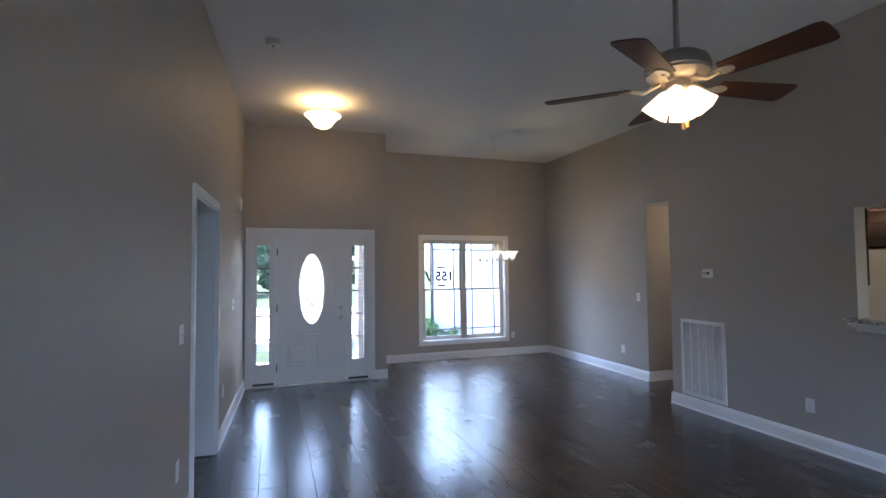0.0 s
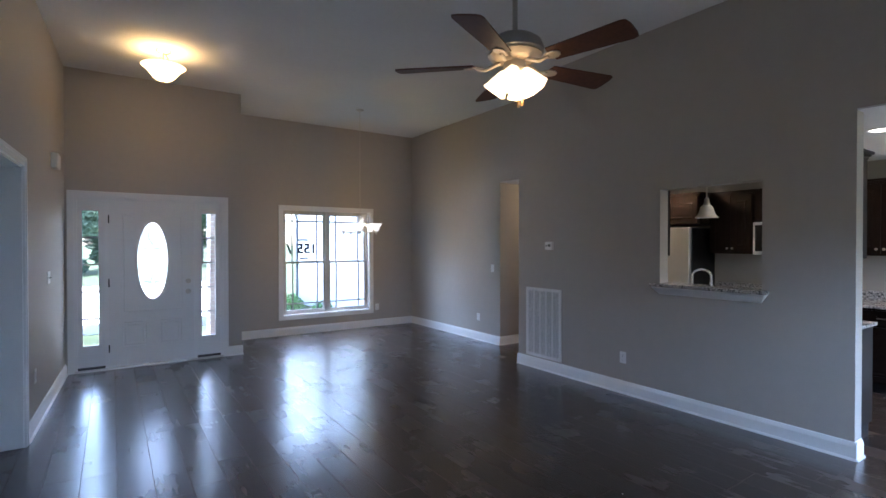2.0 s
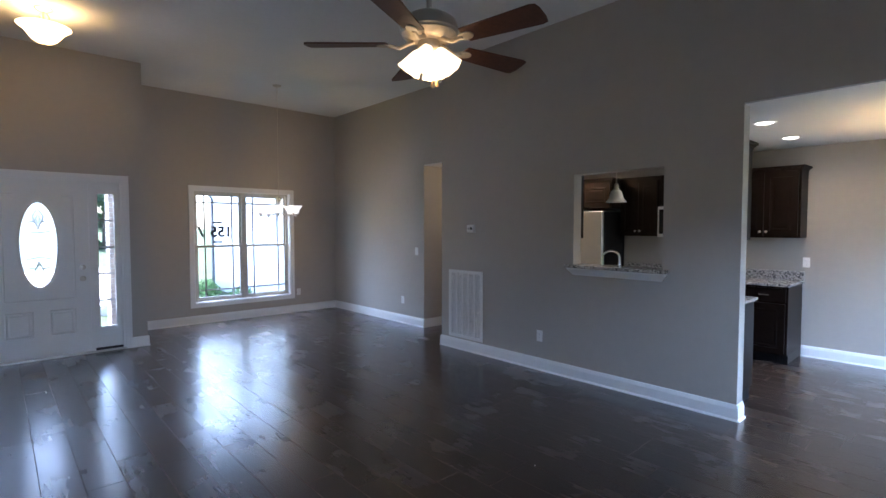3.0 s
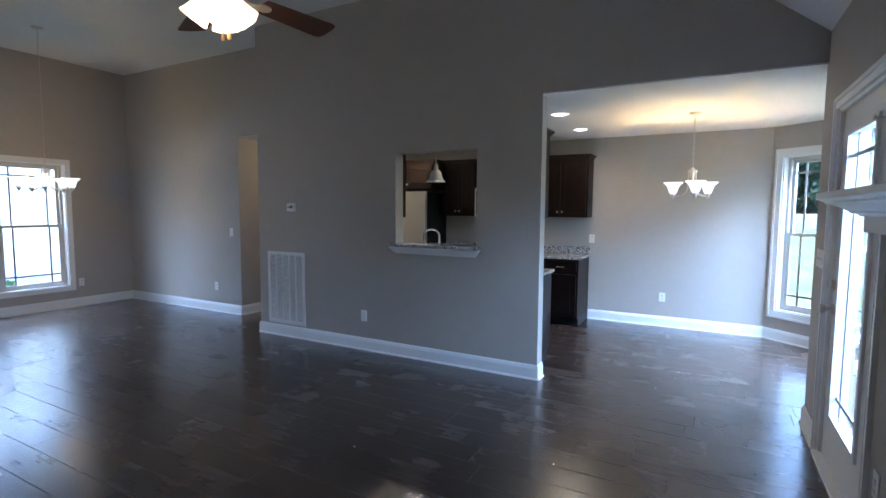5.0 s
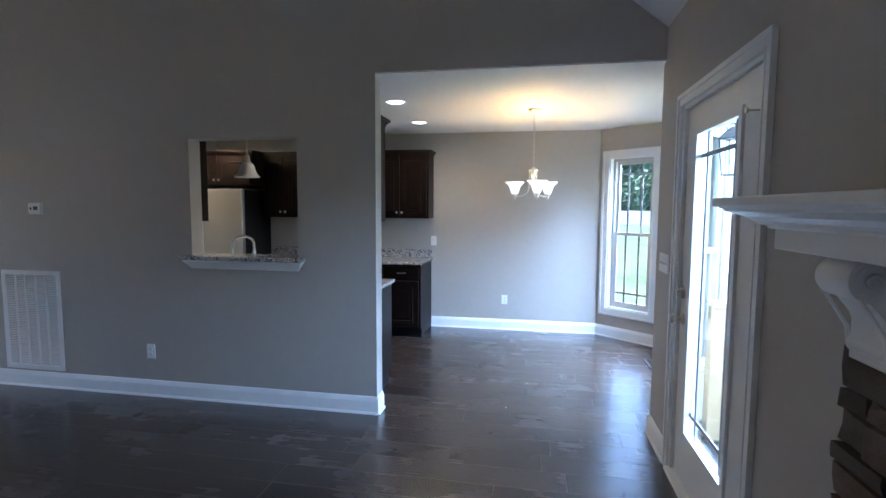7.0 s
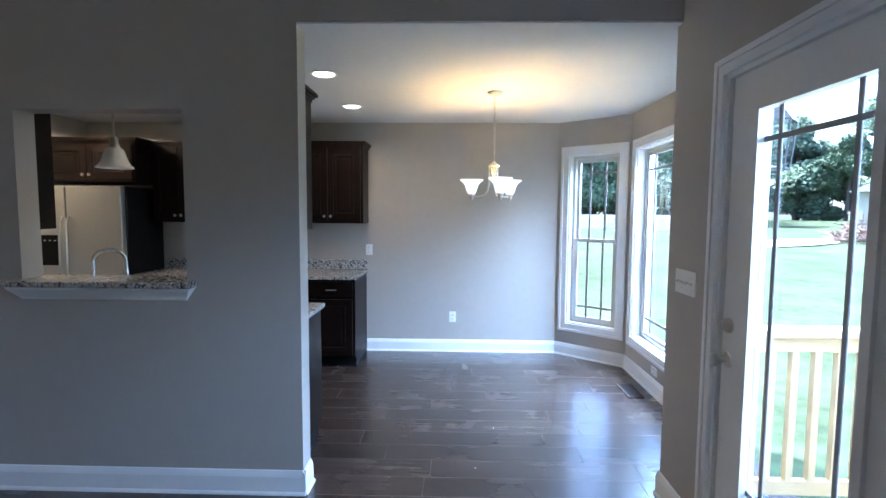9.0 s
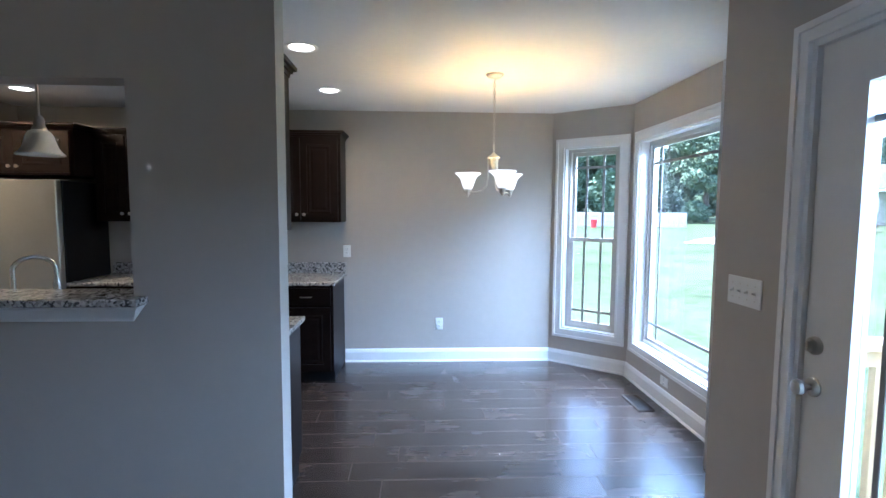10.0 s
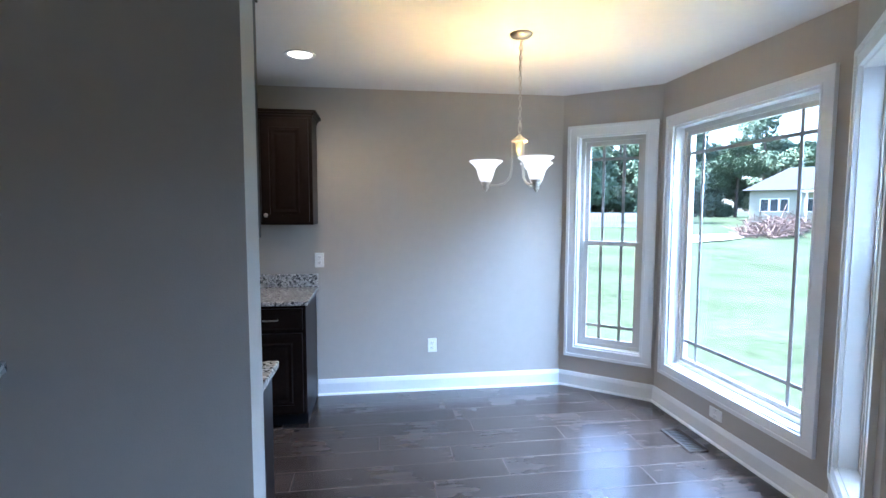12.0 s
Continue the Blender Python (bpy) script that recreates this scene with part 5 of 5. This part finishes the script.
def make_tree(seed, h, conifer=False):
    rs = random.Random(seed)
    t = thing("tree", pose(0, 0, 0), "tall green broadleaf tree behind the lawn", "tree", "trees behind the lawn")
    bm = bmesh.new()
    tube_pts = [(0, 0, 0), (0.1 * rs.uniform(-1, 1), 0.1, h * 0.3), (0.3 * rs.uniform(-1, 1), 0.2, h * 0.6), (0.2, 0.1, h * 0.9)]
    for p, q, r in zip(tube_pts, tube_pts[1:], (0.28, 0.2, 0.12)):
        tube(bm, [p, q], r, 7)
    blobs = []
    for k in range(16):
        f = rs.uniform(0.10, 1.0)
        a = rs.uniform(0, 2 * math.pi)
        spread = h * 0.30 * math.sin(math.pi * min(1, 0.15 + f * 0.8)) * rs.uniform(0.5, 1.1)
        c = (spread * math.cos(a), spread * math.sin(a), h * f)
        blobs.append((c, h * rs.uniform(0.10, 0.17)))
        tube(bm, [(0, 0, max(0.5, h * f * 0.75)), c], 0.05, 5)
    part("trunk", bm, BARK, t)
    bm = bmesh.new()
    for c, r in blobs:
        leaf_cloud(bm, c, r * 1.12, 900, rs, 0.25)
    part("crown", bm, LEAF, t)
    return t


masters = [make_tree(3, 11.5), make_tree(8, 13.5), make_tree(21, 9.0)]
rs = random.Random(4)
first = True
used = [False] * 3
for k in range(46):
    a = radians(-62 + 1.65 * k + rs.uniform(-0.8, 0.8))
    d = rs.uniform(52, 64) if k % 2 else rs.uniform(60, 74)
    x, y = 3.4 + d * math.cos(a), 1.0 + d * math.sin(a)
    which = rs.randrange(3)
    if -62 < math.degrees(a) < -32 and d < 74:
        d = rs.uniform(76, 88)
        x, y = 3.4 + d * math.cos(a), 1.0 + d * math.sin(a)
    m = pose(x, y, 0.4, 0, 0, rs.uniform(0, 360)) @ Matrix.Scale(rs.uniform(0.85, 1.1), 4)
    if not used[which]:
        used[which] = True
        masters[which].matrix_world = m
    else:
        cp = copy_thing(masters[which], m)
        cp.matrix_world = m
for x, y, sc in ((-3.4, 32.0, 0.42), (-1.2, 34.0, 0.46), (0.6, 36.0, 0.42), (-6.0, 33.0, 0.45), (5.8, 40.0, 0.45)):
    m = pose(x, y, -0.3, 0, 0, 40 * x) @ Matrix.Scale(sc, 4)
    cp = copy_thing(masters[0], m)
    cp.matrix_world = m
    tagged(cp, "tall green broadleaf tree across the front yard", "tree", "trees across the front yard")

# neighbouring house beyond the lawn
HOUSEW = mat("beige_siding", (0.26, 0.25, 0.20), 0.7, var=0.05, scale=2)
nh = thing("house", pose(42.0, -41.5, 0.35, 0, 0, 41), "pale one-storey neighbouring house with grey roof", "house")
part("wall", bbox(-7.5, -4.0, -0.5, 7.5, 4.0, 3.1, 0), HOUSEW, nh)
bm = bmesh.new()
prism(bm, [(-4.7, 3.05), (4.7, 3.05), (0, 5.3)], -8.0, 8.0, "x")
for v in bm.verts:
    if v.co.z > 4:
        v.co.x *= 0.62
part("roof", bm, ROOF, nh)
DARKG = mat("dark_pane", (0.03, 0.04, 0.05), 0.1)
for sgn, y in ((1, 4.0), (-1, -4.0)):
    for x in (6.3, 5.55, 4.8, 3.0, 1.8, -2.2, -5.0):
        w = part("window", frame_bm(x - 0.36, x + 0.36, 1.1, 2.3, 0.07, y - 0.03 if sgn < 0 else y - 0.02, y + 0.02 if sgn < 0 else y + 0.03), TRIM, nh)
        part("pane", bbox(x - 0.29, y - 0.015, 1.17, x + 0.29, y + 0.015, 2.23, 0), DARKG, w)
part("door", bbox(0.35, 3.98, 0.1, 1.15, 4.03, 2.2, 0), DARKG, nh, "dark house door")
part("porch_post", bbox(3.0, 5.2, 0, 3.15, 5.35, 2.8, 0.01), TRIM, nh)
part("porch_post", bbox(0.5, 5.2, 0, 0.65, 5.35, 2.8, 0.01), TRIM, nh)
part("porch_roof", bbox(0.2, 3.9, 2.8, 3.4, 5.5, 2.95, 0.01), TRIM, nh)

# brush pile and fence at the edge of the lawn
BRUSH = mat("brush", (0.13, 0.085, 0.07), 0.9, var=0.4, scale=2)
bm = bmesh.new()
rs = random.Random(9)
for _ in range(420):
    u = rs.uniform(-4.5, 4.5)
    c = Vector((u, rs.uniform(-1.3, 1.3), rs.uniform(0.0, 1.2) * (1 - abs(u) / 5.2)))
    d = Vector((rs.gauss(0, 1), rs.gauss(0, 1), rs.gauss(0, 0.5))).normalized() * rs.uniform(0.4, 1.2)
    tube(bm, [c - d, c + d], 0.03, 4)
bp = tagged(part("brush_pile", bm, BRUSH), "pile of cut brush at the edge of the lawn", "brush pile")
bp.matrix_world = pose(33.0, -26.0, 0.05, 0, 0, 130) @ Matrix.Diagonal((1.5, 1.0, 1.0, 1.0))
fence = thing("fence", pose(44, -12, 0.2, 0, 0, 70), "pale wooden privacy fence before the trees", "fence")
for i in range(60):
    part("board", bbox(-9 + i * 0.3, 0, 0, -8.72 + i * 0.3, 0.03, 1.15, 0), CONCRETE, fence)
part("rail", bbox(-9, 0.03, 0.4, 9, 0.08, 0.5, 0), CONCRETE, fence)
part("rail", bbox(-9, 0.03, 0.9, 9, 0.08, 1.0, 0), CONCRETE, fence)
bn = thing("bin", pose(41.0, -13.0, 0.15), "red plastic bin standing on the lawn", "bin")
RED = mat("red_plastic", (0.6, 0.04, 0.05), 0.5)
part("body", turned([(0.20, 0), (0.26, 0.6)], seg=16), RED, bn)
part("lid", turned([(0.28, 0.6), (0.28, 0.64), (0.12, 0.68)], seg=16), RED, bn)

# landing and railing outside the patio door
deck = thing("deck", pose(0, 0, 0), "treated-pine landing outside the patio door", "deck")
for i in range(11):
    part("deck_board", bbox(2.6, -2.36 + i * 0.142, -0.10, 4.78, -2.36 + i * 0.142 + 0.136, -0.065, 0.003), DECK, deck)
part("joist", bbox(2.6, -2.36, -0.30, 2.64, -0.80, -0.10), DECK, deck)
part("joist", bbox(4.70, -2.36, -0.30, 4.74, -0.86, -0.10), DECK, deck)
for x, y in ((2.66, -2.32), (4.68, -2.32)):
    part("support_post", bbox(x - 0.045, y - 0.045, -0.56, x + 0.045, y + 0.045, -0.10), DECK, deck)


def railing(m, length):
    t = thing("deck_railing", m, "treated-pine railing with square balusters on the landing", "railing", "deck railings")
    part("cap_rail", bbox(0, -0.07, 0.885, length, 0.07, 0.922, 0.004), DECK, t, "flat pine cap board")
    part("upper_rail", bbox(0, -0.02, 0.80, length, 0.02, 0.885, 0.003), DECK, t)
    part("lower_rail", bbox(0, -0.02, 0.02, length, 0.02, 0.10, 0.003), DECK, t)
    for x in (0.045, length - 0.045):
        part("post", bbox(x - 0.045, -0.045, -0.065, x + 0.045, 0.045, 0.885, 0.003), DECK, t)
    k = int((length - 0.18) / 0.125)
    for i in range(1, k + 1):
        x = 0.09 + (length - 0.18) * i / (k + 1)
        part("baluster", bbox(x - 0.019, -0.019, 0.10, x + 0.019, 0.019, 0.80, 0.002), DECK, t)
    return t


railing(pose(4.72, -2.34, 0, 0, 0, 90), 1.36)
railing(pose(2.62, -2.32, 0), 2.06)

# lap siding on the outer walls that show through the door and the bay
def siding_wall(parent_name, m, length, z0, z1, label):
    t = thing(parent_name, m, label, "siding", kind="structure")
    zz, k = z0, 0
    while zz < z1:
        bm = bmesh.new()
        prism(bm, [(0.001, zz), (0.020, zz), (0.006, zz + 0.125), (0.001, zz + 0.125)], 0, length, "x")
        part("clapboard", bm, SIDING, t)
        zz += 0.12


m3, l3 = bay_matrix(BAY[2], BAY[3])
siding_wall("siding_bay", m3 @ pose(0, 0.15, 0), 0.165, -0.4, 2.6, "white lap siding beside the bay window")
siding_wall("siding_bay", m3 @ pose(0.74, 0.15, 0), l3 - 0.74, -0.4, 2.6, "white lap siding beside the bay window")
siding_wall("siding_back", pose(4.66, YB - 0.15, 0, 0, 0, 180), 0.36, -0.4, 2.6, "white lap siding beside the patio door")

lan = thing("wall_lantern", pose(4.44, YB - 0.172, 1.92, 0, 0, 180), "black outdoor wall lantern with clear panes", "wall lantern")
part("back_plate", bbox(-0.055, 0.0, -0.09, 0.055, 0.02, 0.09, 0.005, 2), BLACKM, lan)
bm = bmesh.new()
tube(bm, [(0, 0.015, 0.05), (0, 0.10, 0.11), (0, 0.17, 0.10), (0, 0.17, 0.07)], 0.009, 8)
part("arm", bm, BLACKM, lan, "", True)
part("roof", turned([(0.015, 0.09), (0.05, 0.065), (0.095, 0.02), (0.095, 0.012)], pose(0, 0.17, 0), 4), BLACKM, lan)
part("floor_plate", turned([(0.070, -0.20), (0.070, -0.19), (0.03, -0.185)], pose(0, 0.17, 0), 4), BLACKM, lan)
for k in range(4):
    a = radians(90 * k)
    bm = bmesh.new()
    tube(bm, [(0.088 * math.cos(a), 0.17 + 0.088 * math.sin(a), 0.015), (0.066 * math.cos(a), 0.17 + 0.066 * math.sin(a), -0.19)], 0.005, 6)
    part("post", bm, BLACKM, lan)
part("glass", turned([(0.080, 0.012), (0.060, -0.188)], pose(0, 0.17, 0), 4, False), GLASS, lan).visible_shadow = False

# ---------------------------------------------------------------- outside, front
structure("porch", bbox(-2.0, YE + 0.15, -0.25, 1.72, 9.4, -0.05, 0.01), CONCRETE, "pale concrete porch slab", "pavement")
structure("driveway", bbox(-16.0, 13.5, -0.56, 4.1, 27.0, -0.26, 0.01), CONCRETE, "pale concrete drive across the front yard", "pavement")
BRICK = mat("porch_brick", (0.46, 0.37, 0.33), 0.85, var=0.25, scale=10, bump=0.5, bscale=60)
col = thing("porch_column", pose(1.80, 8.72, -0.05), "pale brick porch column", "column")
part("core", bbox(-0.15, -0.15, 0, 0.15, 0.15, 2.7, 0), CONCRETE, col)
bm = bmesh.new()
box(bm, 0, 0, 0, 0.195, 0.022, 0.062)
brick_me = part("brick", bm, BRICK, col).data
made = 0
for face in range(4):
    for r in range(36):
        for k in range(2):
            if made == 0:
                ob = [o for o in col.children if o.name.startswith("brick")][0]
            else:
                ob = new("brick", brick_me)
                ob.parent = col
            off = -0.165 + k * 0.205 - (0.07 if r % 2 else 0)
            off = max(-0.172, min(off, -0.02))
            ob.matrix_basis = pose(0, 0, 0, 0, 0, 90 * face) @ pose(off if k == 0 else off, 0.150, 0.01 + r * 0.074)
            made += 1
structure("porch_roof", bbox(-2.2, YE + 0.15, 2.75, 1.72, 9.6, 3.0, 0.01), SIDING, "white porch ceiling and roof edge", "porch roof")
# unseen eave, added and deepened so that no sun enters the dining window
structure("sun_shade_front", bbox(1.72, YF + 0.15, 3.3, 5.3, YF + 1.30, 3.5, 0.01), SIDING, "unseen white eave added to keep sun out of the dining window", "eave")

wing = thing("garage_wing", pose(5.55, YF + 0.2, 0), "white lap-sided wing of the house with gutter and downspout", "house")
part("wall", bbox(0.03, 0, -0.5, 6.0, 8.2, 2.75, 0), SIDING, wing)
for k in range(27):
    z = -0.45 + k * 0.12
    bm = bmesh.new()
    prism(bm, [(0.03, z), (0.005, z), (0.022, z + 0.125), (0.03, z + 0.125)], 0.05, 8.15, "y")
    part("clapboard", bm, SIDING, wing)
part("corner_board", bbox(-0.005, 8.10, -0.5, 0.10, 8.22, 2.75), TRIM, wing)
SPOUT = mat("grey_downspout", (0.07, 0.08, 0.10), 0.5)
part("gutter", bbox(-0.16, 0.05, 2.66, -0.005, 8.25, 2.78, 0.01), SPOUT, wing)
bm = bmesh.new()
tube(bm, [(-0.10, 8.05, 2.68), (-0.10, 8.05, 2.52), (-0.04, 8.02, 2.36), (-0.04, 8.02, -0.25), (-0.16, 8.02, -0.40)], 0.04, 8)
part("downspout", bm, SPOUT, wing)
part("roof", bbox(-0.35, -0.2, 2.78, 6.2, 8.4, 2.95, 0.01), ROOF, wing)
SHRUB = mat("shrub_leaves", (0.09, 0.19, 0.05), 0.8, var=0.4, scale=3)
rs = random.Random(12)
for x, y in ((5.05, 15.8), (4.75, 14.4), (5.1, 13.0), (4.6, 17.0)):
    sh = thing("shrub", pose(x, y, -0.5), "small green shrub beside the wing", "shrub", "front shrubs")
    bm = bmesh.new()
    leaf_cloud(bm, (0, 0, 0.25), 0.30, 260, rs, 0.05)
    part("foliage", bm, SHRUB, sh)
    bm = bmesh.new()
    for k in range(5):
        tube(bm, [(0, 0, 0), (0.15 * math.cos(k * 1.3), 0.15 * math.sin(k * 1.3), 0.25)], 0.008, 5)
    part("stem", bm, BARK, sh)

# house number on the dining window, lettered to be read from outside
num = thing("window_sticker", pose(3.14, YF + 0.126, 1.435, 90, 0, 180), "dark lettered number sticker on the window glass", "sticker")
INK = mat("sticker_ink", (0.02, 0.02, 0.02), 0.6, var=0)


def lettering(name, text, size, x, y, parent, slant=0.0):
    c = bpy.data.curves.new(name, "FONT")
    c.body, c.size, c.align_x, c.align_y, c.shear, c.extrude, c.offset = text, size, "CENTER", "CENTER", slant, 0.0005, 0.007
    c.materials.append(INK)
    ob = new(name, c)
    ob.parent = parent
    ob.matrix_basis = pose(x, y, 0)
    return ob


lettering("lettering", "155", 0.23, 0.0, 0.0, num)
lettering("lettering", "1", 0.23, 0.28, 0.0, num, 0.4)
part("bar", bbox(-0.02, 0.145, -0.001, 0.15, 0.170, 0.001, 0), INK, num)
part("bar", bbox(-0.02, -0.170, -0.001, 0.13, -0.145, 0.001, 0), INK, num)

# ---------------------------------------------------------------- floor boards
floor = thing("floor", pose(0, 0, 0), "dark hand-scraped laminate plank floor", "floor", kind="structure")


def plank_faces(x0, y0, x1, y1):
    """Corners and faces of one board with a worn bevel; the last face is the top."""
    g, d, e = 0.0001, 0.012, 0.0024
    a, b, c, f = x0 + g, y0 + g, x1 - g, y1 - g
    vs = [(a, b, -d), (c, b, -d), (c, f, -d), (a, f, -d), (a, b, -0.00012), (c, b, -0.00012), (c, f, -0.00012), (a, f, -0.00012),
          (a + e, b + e, 0), (c - e, b + e, 0), (c - e, f - e, 0), (a + e, f - e, 0)]
    fs = [(k + i, k + (i + 1) % 4, k + 4 + (i + 1) % 4, k + 4 + i) for k in (0, 4) for i in range(4)] + [(8, 9, 10, 11)]
    return vs, fs


def plank_mesh(boards):
    vs, fs = [], []
    for b in boards:
        v, f = plank_faces(*b)
        fs += [tuple(len(vs) + i for i in q) for q in f]
        vs += v
    me = bpy.data.meshes.new("plank")
    me.from_pydata(vs, [], fs)
    me.materials.append(PLANK)
    me.materials.append(SEAM)
    for k, poly in enumerate(me.polygons):
        poly.material_index = 0 if k % 9 == 8 else 1
    return me


SEAM = mat("worn_plank_edge", (0.090, 0.065, 0.052), 0.45, spec=0.4, var=0.5, scale=5)
rs = random.Random(2)
FX_MIN, FX_MAX = -0.42, 7.42
full, count, rest = None, 0, []
for i in range(int(math.ceil((FX_MAX - FX_MIN) / PW))):
    x0 = FX_MIN + i * PW
    lo, hi = (YB - 0.1, 8.32)
    if x0 > 4.6:
        lo = -1.22
    if x0 + PW < 1.82:
        hi = 7.36
    if x0 > 5.2:
        hi = 5.70
    y = lo - rs.uniform(0.1, 1.0)
    while y < hi:
        y0, y1 = max(y, lo), min(y + PL, hi)
        y += PL
        if y1 - y0 < 0.03:
            continue
        if (x0 > 4.7 and y0 > 1.6) or y0 > 7.0 or count >= 298:
            rest.append((x0 - FX_MIN, y0, x0 - FX_MIN + PW, y1))
            continue
        if y1 - y0 > PL - 0.001:
            full = full or plank_mesh([(0, 0, PW, PL)])
            ob = new("plank", full)
        else:
            ob = new("plank", plank_mesh([(0, 0, PW, y1 - y0)]))
        ob.parent = floor
        ob.matrix_basis = pose(x0, y0, 0)
        count += 1
ob = new("planks", plank_mesh(rest))
ob.parent = floor
ob.matrix_basis = pose(FX_MIN, 0, 0)
tagged(ob, kind="stuff")

# crumbs of plaster left on the boards
CRUMB = mat("plaster_crumb", (0.75, 0.73, 0.68), 0.8, var=0.1)
rs = random.Random(31)
for x, y in ((4.95, 0.35), (5.5, 0.2), (3.3, 0.75), (2.9, 1.9), (5.9, -0.55), (6.7, -0.75), (3.75, -0.28), (3.9, -0.33)):
    bm = bmesh.new()
    bmesh.ops.create_icosphere(bm, subdivisions=1, radius=0.005)
    for v in bm.verts:
        v.co *= rs.uniform(0.6, 1.2)
        v.co.z = max(v.co.z, -0.003)
    ob = tagged(part("crumb", bm, CRUMB if y > -0.2 else SLOT), "small crumb of debris lying on the floor boards", "debris", "floor debris")
    ob.matrix_world = pose(x, y, 0.003, 0, 0, rs.uniform(0, 360))
